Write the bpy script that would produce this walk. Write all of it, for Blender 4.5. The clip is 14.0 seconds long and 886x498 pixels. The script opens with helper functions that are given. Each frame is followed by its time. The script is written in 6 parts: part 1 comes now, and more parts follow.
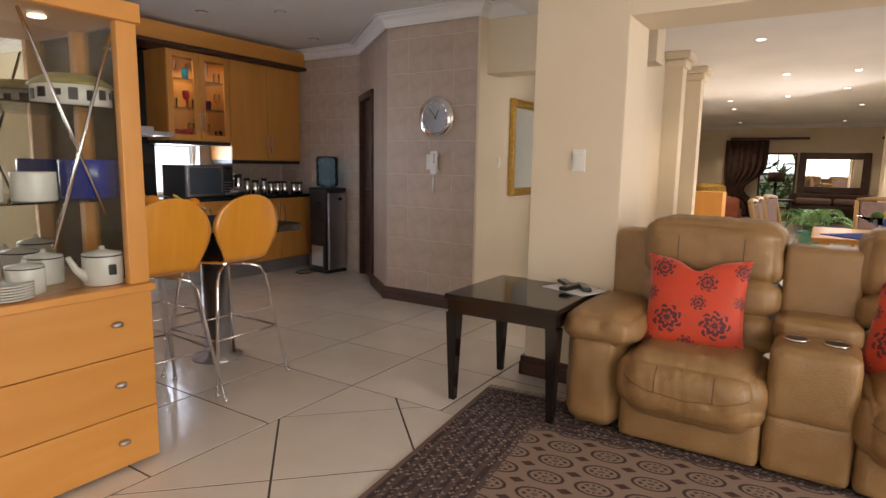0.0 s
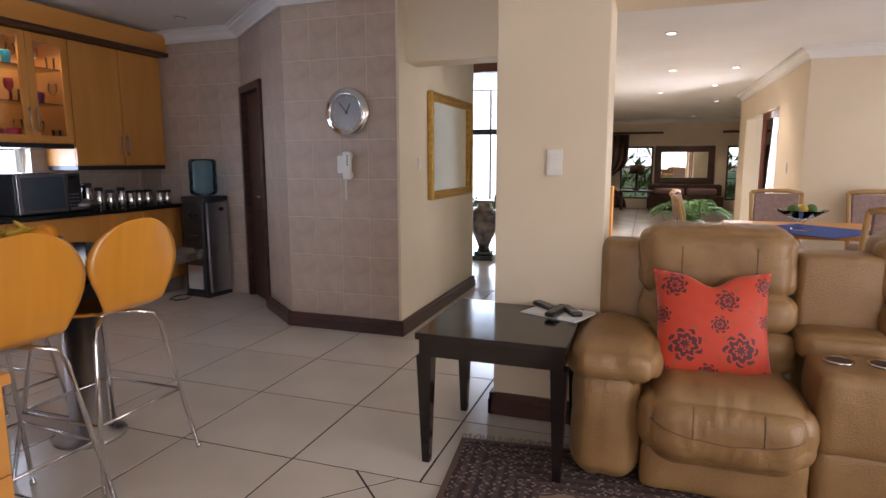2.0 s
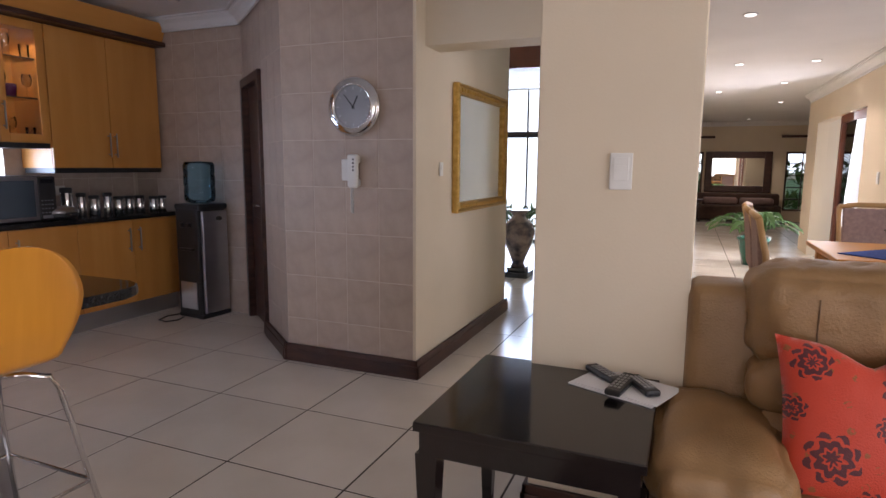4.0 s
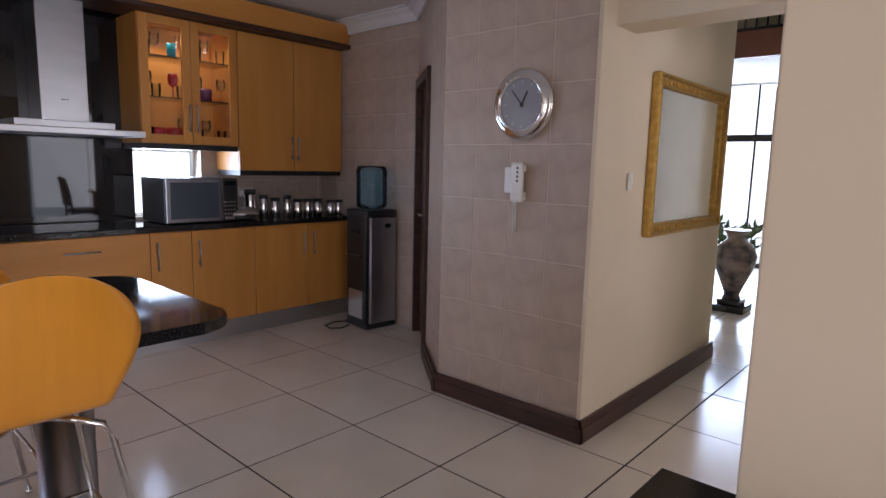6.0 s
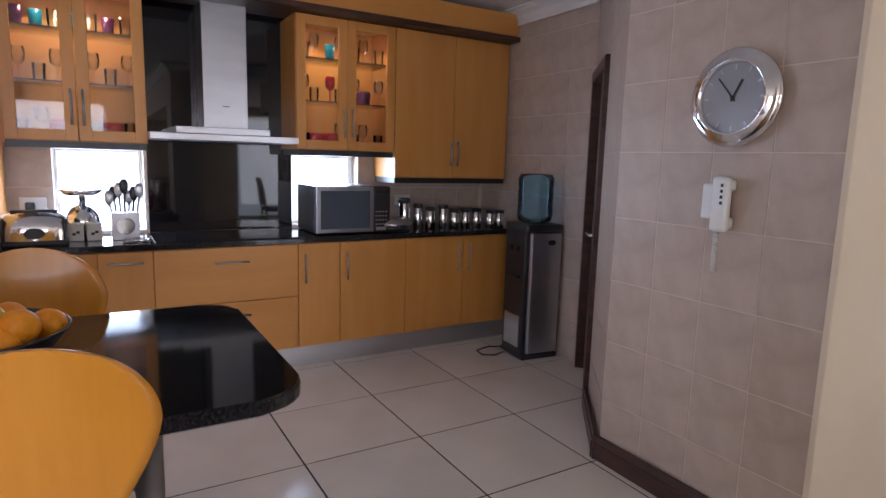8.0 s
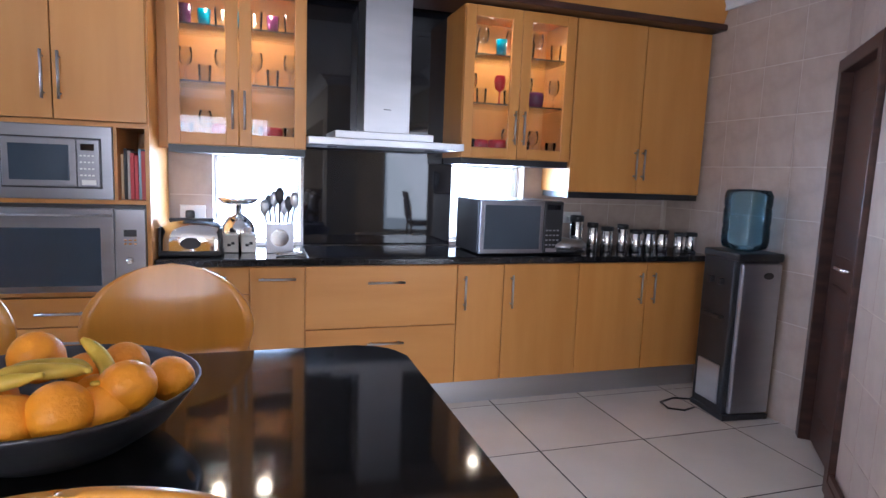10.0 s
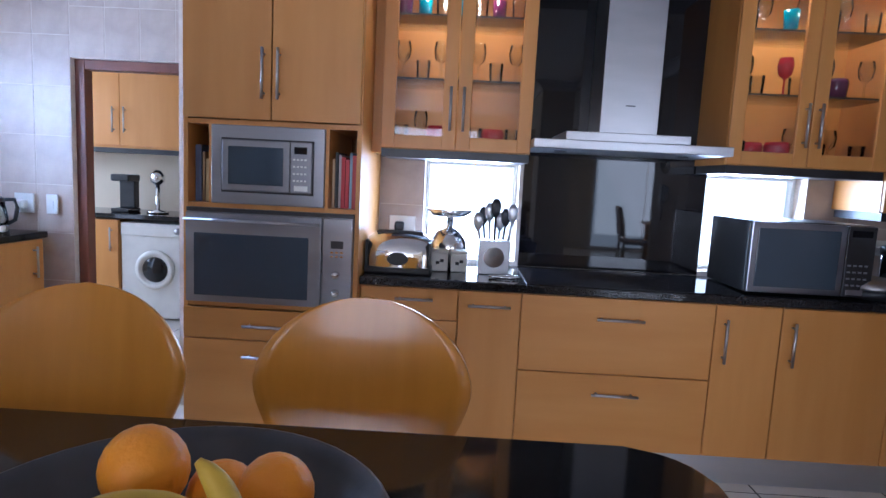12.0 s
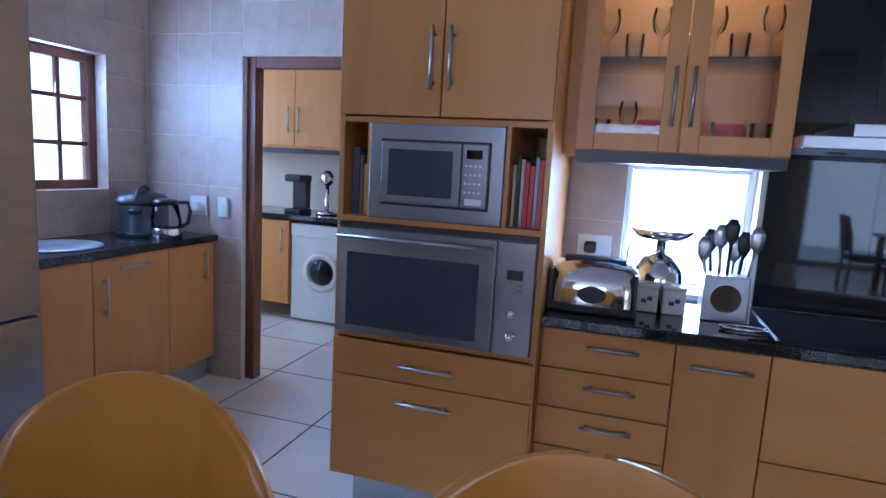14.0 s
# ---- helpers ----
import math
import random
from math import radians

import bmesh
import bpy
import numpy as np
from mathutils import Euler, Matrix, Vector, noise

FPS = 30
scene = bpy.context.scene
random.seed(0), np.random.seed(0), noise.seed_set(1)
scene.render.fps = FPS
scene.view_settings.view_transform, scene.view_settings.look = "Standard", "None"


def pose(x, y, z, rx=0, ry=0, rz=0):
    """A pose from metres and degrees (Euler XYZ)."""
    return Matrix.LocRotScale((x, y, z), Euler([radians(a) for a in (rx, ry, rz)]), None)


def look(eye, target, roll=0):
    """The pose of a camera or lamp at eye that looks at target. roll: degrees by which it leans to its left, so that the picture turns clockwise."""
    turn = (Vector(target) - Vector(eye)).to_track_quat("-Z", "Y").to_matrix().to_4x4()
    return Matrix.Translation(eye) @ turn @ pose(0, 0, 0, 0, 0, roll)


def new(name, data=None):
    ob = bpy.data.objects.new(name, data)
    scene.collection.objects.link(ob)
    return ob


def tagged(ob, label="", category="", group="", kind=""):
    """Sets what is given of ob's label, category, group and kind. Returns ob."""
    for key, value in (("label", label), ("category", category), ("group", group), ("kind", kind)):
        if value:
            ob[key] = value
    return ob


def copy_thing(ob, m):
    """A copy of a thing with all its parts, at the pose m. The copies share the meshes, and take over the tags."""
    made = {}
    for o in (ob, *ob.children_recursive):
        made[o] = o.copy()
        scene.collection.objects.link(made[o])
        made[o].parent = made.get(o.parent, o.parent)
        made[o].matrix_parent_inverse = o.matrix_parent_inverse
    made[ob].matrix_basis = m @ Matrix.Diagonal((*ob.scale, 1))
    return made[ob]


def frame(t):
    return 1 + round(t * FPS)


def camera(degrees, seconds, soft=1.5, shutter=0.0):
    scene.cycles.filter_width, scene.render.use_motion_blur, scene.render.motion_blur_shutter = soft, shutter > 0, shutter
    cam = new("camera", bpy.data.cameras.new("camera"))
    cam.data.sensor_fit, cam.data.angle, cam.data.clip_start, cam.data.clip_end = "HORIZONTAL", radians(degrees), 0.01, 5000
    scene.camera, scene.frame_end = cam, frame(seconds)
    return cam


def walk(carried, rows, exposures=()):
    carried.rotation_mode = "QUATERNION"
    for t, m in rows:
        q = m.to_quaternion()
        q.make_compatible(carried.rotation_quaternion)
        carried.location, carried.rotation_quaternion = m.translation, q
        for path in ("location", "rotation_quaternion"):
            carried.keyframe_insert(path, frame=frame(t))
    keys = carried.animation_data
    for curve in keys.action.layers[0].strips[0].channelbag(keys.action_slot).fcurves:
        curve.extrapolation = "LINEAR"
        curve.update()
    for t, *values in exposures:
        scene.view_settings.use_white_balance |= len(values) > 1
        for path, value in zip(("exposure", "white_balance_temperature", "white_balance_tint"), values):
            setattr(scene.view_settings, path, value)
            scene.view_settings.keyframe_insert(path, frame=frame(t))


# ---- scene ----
from mathutils.bvhtree import BVHTree

EXPOSURES = [(0, -0.45, 6750, 17), (2, -0.5, 6150, 20), (5, -0.6, 5900, 22), (8, -0.28, 5750, 21), (10.4, 0.48, 5150, 17), (11, 0.3, 5100, 18), (12.5, -0.25, 4800, 17), (14, -0.5, 4400, 16)]
cam = camera(73.9, 14.0)
PATH = [
    (0, (0.503, -0.183, 1.296), (-0.564, 1.484, 1.011), 1.0),
    (0.5, (0.303, -0.122, 1.296), (-0.697, 1.586, 1.01), 0.8),
    (1, (0.114, -0.051, 1.309), (-0.768, 1.721, 1.024), 0.7),
    (1.5, (-0.076, 0.024, 1.319), (-0.819, 1.858, 1.032), 0.3),
    (2, (-0.251, 0.177, 1.332), (-0.898, 2.046, 1.039), -0.1),
    (2.2, (-0.305, 0.257, 1.331), (-0.933, 2.133, 1.041), -0.1),
    (4.3, (-0.477, 1.084, 1.35), (-1.306, 2.883, 1.07), 0.7),
    (4.5, (-0.485, 1.147, 1.361), (-1.383, 2.912, 1.075), 0.6),
    (5, (-0.525, 1.313, 1.353), (-1.58, 2.988, 1.072), 0.8),
    (5.5, (-0.584, 1.467, 1.375), (-1.78, 3.045, 1.088), 0.9),
    (6, (-0.636, 1.649, 1.379), (-1.957, 3.125, 1.099), 1.4),
    (6.5, (-0.691, 1.804, 1.39), (-2.111, 3.183, 1.105), 1.4),
    (7, (-0.78, 1.926, 1.404), (-2.303, 3.189, 1.114), 1.4),
    (7.5, (-0.89, 2.053, 1.423), (-2.508, 3.193, 1.134), 1.5),
    (8, (-1.023, 2.149, 1.44), (-2.722, 3.162, 1.143), 1.6),
    (8.2, (-1.104, 2.158, 1.423), (-2.819, 3.147, 1.14), 1.9),
    (10.5, (-1.788, 2.184, 1.384), (-3.718, 2.643, 1.131), 2.1),
    (11, (-1.949, 2.173, 1.376), (-3.911, 2.471, 1.128), 2.3),
    (11.5, (-2.073, 2.162, 1.378), (-4.054, 2.271, 1.129), 2.7),
    (12, (-2.226, 2.134, 1.365), (-4.211, 2.085, 1.124), 2.9),
    (12.5, (-2.377, 2.117, 1.385), (-4.346, 1.882, 1.124), 3.0),
    (13, (-2.521, 2.071, 1.396), (-4.466, 1.687, 1.134), 3.1),
    (13.5, (-2.657, 2.002, 1.412), (-4.571, 1.494, 1.136), 3.2),
    (14, (-2.802, 1.955, 1.407), (-4.693, 1.369, 1.125), 3.2),
]
walk(cam, [(t, look(eye, target, roll)) for t, eye, target, roll in PATH], EXPOSURES)

# ---- light ----
world = bpy.data.worlds.new("world")
scene.world = world
world.use_nodes = True
wn = world.node_tree.nodes
sky = wn.new("ShaderNodeTexSky")
sky.sky_type, sky.sun_disc = "NISHITA", False
sky.sun_elevation, sky.sun_rotation = radians(48), radians(120)
world.node_tree.links.new(sky.outputs[0], wn["Background"].inputs[0])
wn["Background"].inputs[1].default_value = 0.15
sun = new("sun", bpy.data.lights.new("sun", "SUN"))
sun.data.energy, sun.data.angle, sun.data.color = 3.0, radians(0.5), (1, 0.95, 0.88)
sun.matrix_world = look((0, 0, 0), (math.sin(radians(120)) * -1, -math.cos(radians(120)), -1.1))


def window_light(name, x, y, z, target, w, h, power, color):
    ob = new(name, bpy.data.lights.new(name, "AREA"))
    ob.data.shape, ob.data.size, ob.data.size_y, ob.data.energy, ob.data.color = "RECTANGLE", w, h, power, color
    ob.matrix_world = look((x, y, z), target)
    return ob


DAY = (0.84, 0.92, 1.0)
WARM = (1.0, 0.76, 0.48)
window_light("patio_daylight", 3.9, 0.6, 1.2, (0, 0.9, 1.0), 3.6, 2.2, 145, (1.0, 0.93, 0.84))
# Added fill from the unseen south side, set at assumed patio doors.
window_light("patio_daylight", 0.8, -3.9, 1.2, (0.5, 0, 1.0), 3.0, 2.1, 75, (1.0, 0.94, 0.86))
window_light("kitchen_window_daylight", -4.85, -1.1, 1.53, (-4.85, 1, 1.1), 1.0, 0.75, 95, (0.62, 0.78, 1.0))
window_light("low_window_daylight", -5.5, 2.17, 1.2, (-3, 2.3, 0.9), 0.42, 0.5, 22, (0.7, 0.84, 1.0))
window_light("low_window_daylight", -5.5, 3.66, 1.3, (-3, 3.6, 0.9), 0.5, 0.3, 16, (0.7, 0.84, 1.0))
# Lamp added inside the scullery to stand in for its daylight; no window built.
window_light("scullery_daylight", -6.6, -2.2, 1.7, (-6.9, 0, 1.0), 1.0, 1.0, 30, DAY)
window_light("dining_patio_daylight", 3.9, 6.0, 1.3, (-2, 4.2, 0.2), 2.0, 2.0, 45, (1.0, 0.95, 0.88))
window_light("hall_daylight", -3.4, 10.85, 1.4, (-2.4, 6, 0.6), 1.4, 2.6, 150, (0.66, 0.82, 1.0))
window_light("dining_daylight", 1.15, 10.2, 1.1, (-1, 9, 0.8), 2.4, 1.9, 90, (1, 0.95, 0.88))


# ---- materials ----
def material(name, color=(0.5, 0.5, 0.5), rough=0.5, metal=0.0, spec=0.5, coat=0.0):
    m = bpy.data.materials.new(name)
    m.use_nodes = True
    b = m.node_tree.nodes["Principled BSDF"]
    b.inputs["Base Color"].default_value = (*color, 1)
    b.inputs["Roughness"].default_value = rough
    b.inputs["Metallic"].default_value = metal
    b.inputs["Specular IOR Level"].default_value = spec
    b.inputs["Coat Weight"].default_value = coat
    b.inputs["Coat Roughness"].default_value = 0.12
    return m, m.node_tree, b


def mottle(tree, b, c1, c2, scale, stretch=(1, 1, 1), detail=6, bump=0.0, bump_scale=None, rough=None, random_shift=0.0, lo=0.35, hi=0.65):
    """Two-scale colour variation, with relief and gloss variation."""
    n, l = tree.nodes, tree.links
    tc = n.new("ShaderNodeTexCoord")
    mp = n.new("ShaderNodeMapping")
    mp.inputs["Scale"].default_value = stretch
    l.new(tc.outputs["Object"], mp.inputs["Vector"])
    a = n.new("ShaderNodeTexNoise")
    a.inputs["Scale"].default_value, a.inputs["Detail"].default_value = scale, detail
    l.new(mp.outputs[0], a.inputs["Vector"])
    r = n.new("ShaderNodeValToRGB")
    r.color_ramp.elements[0].position, r.color_ramp.elements[1].position = lo, hi
    r.color_ramp.elements[0].color, r.color_ramp.elements[1].color = (*c1, 1), (*c2, 1)
    l.new(a.outputs["Fac"], r.inputs[0])
    out = r.outputs[0]
    if random_shift:
        oi = n.new("ShaderNodeObjectInfo")
        mr = n.new("ShaderNodeMapRange")
        mr.inputs["To Min"].default_value, mr.inputs["To Max"].default_value = 1 - random_shift, 1 + random_shift
        l.new(oi.outputs["Random"], mr.inputs["Value"])
        hs = n.new("ShaderNodeHueSaturation")
        l.new(mr.outputs[0], hs.inputs["Value"])
        l.new(out, hs.inputs["Color"])
        out = hs.outputs[0]
    l.new(out, b.inputs["Base Color"])
    f = n.new("ShaderNodeTexNoise")
    f.inputs["Scale"].default_value, f.inputs["Detail"].default_value = bump_scale or scale * 8, 4
    l.new(mp.outputs[0], f.inputs["Vector"])
    if bump:
        bp = n.new("ShaderNodeBump")
        bp.inputs["Strength"].default_value, bp.inputs["Distance"].default_value = bump, 0.01
        l.new(f.outputs["Fac"], bp.inputs["Height"])
        l.new(bp.outputs[0], b.inputs["Normal"])
    if rough:
        mr = n.new("ShaderNodeMapRange")
        mr.inputs["To Min"].default_value, mr.inputs["To Max"].default_value = rough
        l.new(a.outputs["Fac"], mr.inputs["Value"])
        l.new(mr.outputs[0], b.inputs["Roughness"])
    return out


def simple(name, c1, c2, scale=4, rough=(0.4, 0.55), metal=0.0, bump=0.05, stretch=(1, 1, 1), spec=0.5, shift=0.0, coat=0.0, bump_scale=None):
    m, t, b = material(name, c1, 0.5, metal, spec, coat)
    mottle(t, b, c1, c2, scale, stretch, bump=bump, rough=rough, random_shift=shift, bump_scale=bump_scale)
    return m


MAPLE = simple("maple_veneer", (0.56, 0.245, 0.05), (0.615, 0.285, 0.066), 1.6, (0.32, 0.45), stretch=(6, 6, 0.7), bump=0.03, shift=0.05)
MAPLE_H = simple("maple_veneer_horizontal", (0.56, 0.245, 0.05), (0.615, 0.285, 0.066), 1.6, (0.32, 0.45), stretch=(6, 0.7, 6), bump=0.03, shift=0.05)
STOOLWOOD = simple("honey_plywood", (0.60, 0.245, 0.018), (0.67, 0.285, 0.028), 3, (0.25, 0.36), stretch=(1, 6, 0.6), bump=0.02, coat=0.3)
DARKWOOD = simple("dark_stained_wood", (0.035, 0.014, 0.01), (0.075, 0.03, 0.02), 4, (0.3, 0.45), stretch=(1, 1, 6), bump=0.05)
REDWOOD = simple("red_brown_wood", (0.14, 0.045, 0.025), (0.22, 0.075, 0.04), 4, (0.35, 0.5), stretch=(1, 1, 0.3), bump=0.05)
BLACKWOOD = simple("black_lacquered_wood", (0.008, 0.006, 0.006), (0.016, 0.011, 0.01), 5, (0.08, 0.16), bump=0.01)
CREAM = simple("cream_wall_paint", (0.70, 0.60, 0.45), (0.74, 0.64, 0.49), 1.5, (0.7, 0.85), bump=0.08, bump_scale=90)
WHITE = simple("white_ceiling_paint", (0.74, 0.73, 0.72), (0.79, 0.78, 0.77), 1.2, (0.8, 0.9), bump=0.05, bump_scale=60)
PLASTIC = simple("white_plastic", (0.72, 0.71, 0.67), (0.78, 0.77, 0.73), 8, (0.3, 0.4), bump=0.0)
GRANITE = simple("black_granite", (0.006, 0.006, 0.007), (0.022, 0.021, 0.022), 140, (0.05, 0.09), bump=0.0)
BLACKGLASS = simple("black_glass", (0.006, 0.006, 0.008), (0.008, 0.008, 0.01), 2, (0.02, 0.04), bump=0.0)
# Dark glass; its bluish grey lift paints the room's reflection into the colour.
OVENGLASS = simple("oven_glass_painted_reflection", (0.05, 0.068, 0.09), (0.06, 0.08, 0.105), 2, (0.05, 0.09), bump=0.0)
BLACK = simple("black_plastic", (0.012, 0.012, 0.013), (0.022, 0.022, 0.024), 8, (0.3, 0.45), bump=0.02)
DARKSTEEL = simple("appliance_steel", (0.27, 0.27, 0.29), (0.31, 0.31, 0.33), 3, (0.25, 0.34), metal=1.0, stretch=(1, 0.2, 4), bump=0.0)
STEEL = simple("brushed_steel", (0.45, 0.45, 0.47), (0.49, 0.49, 0.51), 3, (0.28, 0.36), metal=1.0, stretch=(1, 1, 5), bump=0.0)
CHROME = simple("chrome", (0.72, 0.72, 0.73), (0.8, 0.8, 0.8), 3, (0.06, 0.12), metal=1.0, bump=0.0)
LEATHER = simple("tan_leather", (0.245, 0.14, 0.054), (0.30, 0.175, 0.072), 7, (0.32, 0.45), bump=0.25, bump_scale=130)
STITCH = simple("leather_stitching", (0.12, 0.065, 0.028), (0.16, 0.09, 0.038), 20, (0.6, 0.7), bump=0.0)
GOLD = simple("gold_leaf_frame", (0.42, 0.25, 0.05), (0.6, 0.38, 0.1), 30, (0.3, 0.5), metal=0.7, bump=0.3)
BLUEGLASS = simple("cobalt_blue_glass", (0.005, 0.02, 0.22), (0.01, 0.035, 0.30), 4, (0.08, 0.14), bump=0.0)
CERAMIC = simple("white_ceramic", (0.68, 0.66, 0.6), (0.76, 0.74, 0.68), 6, (0.12, 0.2), bump=0.0)
ORANGE = simple("orange_peel", (0.88, 0.30, 0.004), (0.94, 0.38, 0.008), 4, (0.38, 0.5), bump=0.25, bump_scale=120)
BANANA = simple("banana_skin", (0.55, 0.36, 0.03), (0.66, 0.47, 0.06), 14, (0.45, 0.55), bump=0.05)
LEAF = simple("palm_leaf", (0.03, 0.09, 0.015), (0.07, 0.16, 0.03), 6, (0.4, 0.55), bump=0.05)
TERRACOTTA = simple("rust_upholstery", (0.22, 0.055, 0.025), (0.29, 0.08, 0.04), 6, (0.8, 0.9), bump=0.2)
CURTAIN = simple("dark_brown_curtain", (0.05, 0.025, 0.018), (0.085, 0.045, 0.03), 8, (0.8, 0.9), bump=0.2)
MAUVE = simple("mauve_upholstery", (0.25, 0.17, 0.16), (0.32, 0.22, 0.20), 30, (0.8, 0.9), bump=0.2)
BLUECLOTH = simple("blue_cloth", (0.015, 0.05, 0.26), (0.025, 0.08, 0.36), 20, (0.8, 0.9), bump=0.1)
TILE = simple("cream_floor_tile", (0.66, 0.605, 0.53), (0.73, 0.675, 0.60), 2.2, (0.13, 0.24), bump=0.03, shift=0.03, bump_scale=14)
GROUT = simple("brown_grout", (0.03, 0.022, 0.017), (0.05, 0.038, 0.03), 20, (0.8, 0.95), bump=0.2)
WALLTILE = simple("taupe_wall_tile", (0.435, 0.335, 0.265), (0.515, 0.41, 0.33), 9, (0.32, 0.5), bump=0.08, shift=0.04, bump_scale=40)
WALLGROUT = simple("pale_grout", (0.60, 0.51, 0.42), (0.67, 0.58, 0.49), 20, (0.8, 0.9), bump=0.1)
RED = simple("red_glass", (0.35, 0.01, 0.02), (0.45, 0.02, 0.03), 4, (0.08, 0.12), bump=0)
TURQ = simple("turquoise_glass", (0.0, 0.16, 0.25), (0.01, 0.22, 0.32), 4, (0.08, 0.12), bump=0)
PURPLE = simple("purple_glass", (0.08, 0.01, 0.05), (0.12, 0.02, 0.08), 4, (0.1, 0.15), bump=0)
PAPER = simple("white_paper", (0.72, 0.72, 0.72), (0.8, 0.8, 0.8), 5, (0.8, 0.9), bump=0.02)
ALU = simple("aluminium_plinth", (0.55, 0.56, 0.58), (0.66, 0.67, 0.69), 4, (0.3, 0.42), metal=1.0, stretch=(1, 0.1, 1), bump=0.02)
POT_GREEN = simple("green_glazed_pot", (0.01, 0.10, 0.07), (0.02, 0.15, 0.10), 6, (0.2, 0.3), bump=0)
FOLIAGE = simple("garden_foliage", (0.03, 0.08, 0.015), (0.12, 0.2, 0.05), 6, (0.6, 0.8), bump=0.3)
GREY_FACE = simple("grey_clock_face", (0.28, 0.28, 0.29), (0.34, 0.34, 0.35), 4, (0.25, 0.35), bump=0)


def glass_material(name, color=(1, 1, 1), rough=0.0, ior=1.5):
    m = bpy.data.materials.new(name)
    m.use_nodes = True
    n, l = m.node_tree.nodes, m.node_tree.links
    n.remove(n["Principled BSDF"])
    tr, gl, mx, fr = n.new("ShaderNodeBsdfTransparent"), n.new("ShaderNodeBsdfGlossy"), n.new("ShaderNodeMixShader"), n.new("ShaderNodeFresnel")
    tr.inputs[0].default_value = (*color, 1)
    gl.inputs["Roughness"].default_value = rough
    fr.inputs[0].default_value = ior
    l.new(fr.outputs[0], mx.inputs[0])
    l.new(tr.outputs[0], mx.inputs[1])
    l.new(gl.outputs[0], mx.inputs[2])
    l.new(mx.outputs[0], n["Material Output"].inputs[0])
    return m


GLASS = glass_material("clear_glass", (0.95, 0.97, 0.96))
DRINKGLASS = glass_material("drinking_glass", (0.97, 0.98, 0.98), 0.03, 1.22)
BOTTLE = glass_material("blue_water_bottle_plastic", (0.58, 0.79, 0.9), 0.12, 1.4)
MIRROR, _t, _b = material("mirror_silver", (0.82, 0.83, 0.82), 0.01, 1.0)


def glow(name, color, power):
    m = bpy.data.materials.new(name)
    m.use_nodes = True
    n, l = m.node_tree.nodes, m.node_tree.links
    n.remove(n["Principled BSDF"])
    e = n.new("ShaderNodeEmission")
    e.inputs[0].default_value, e.inputs[1].default_value = (*color, 1), power
    l.new(e.outputs[0], n["Material Output"].inputs[0])
    return m


LAMP_ON = glow("lit_downlight", (1, 0.9, 0.72), 6)
SKYGLOW = glow("daylight_backdrop", (0.93, 0.97, 1.0), 3.2)


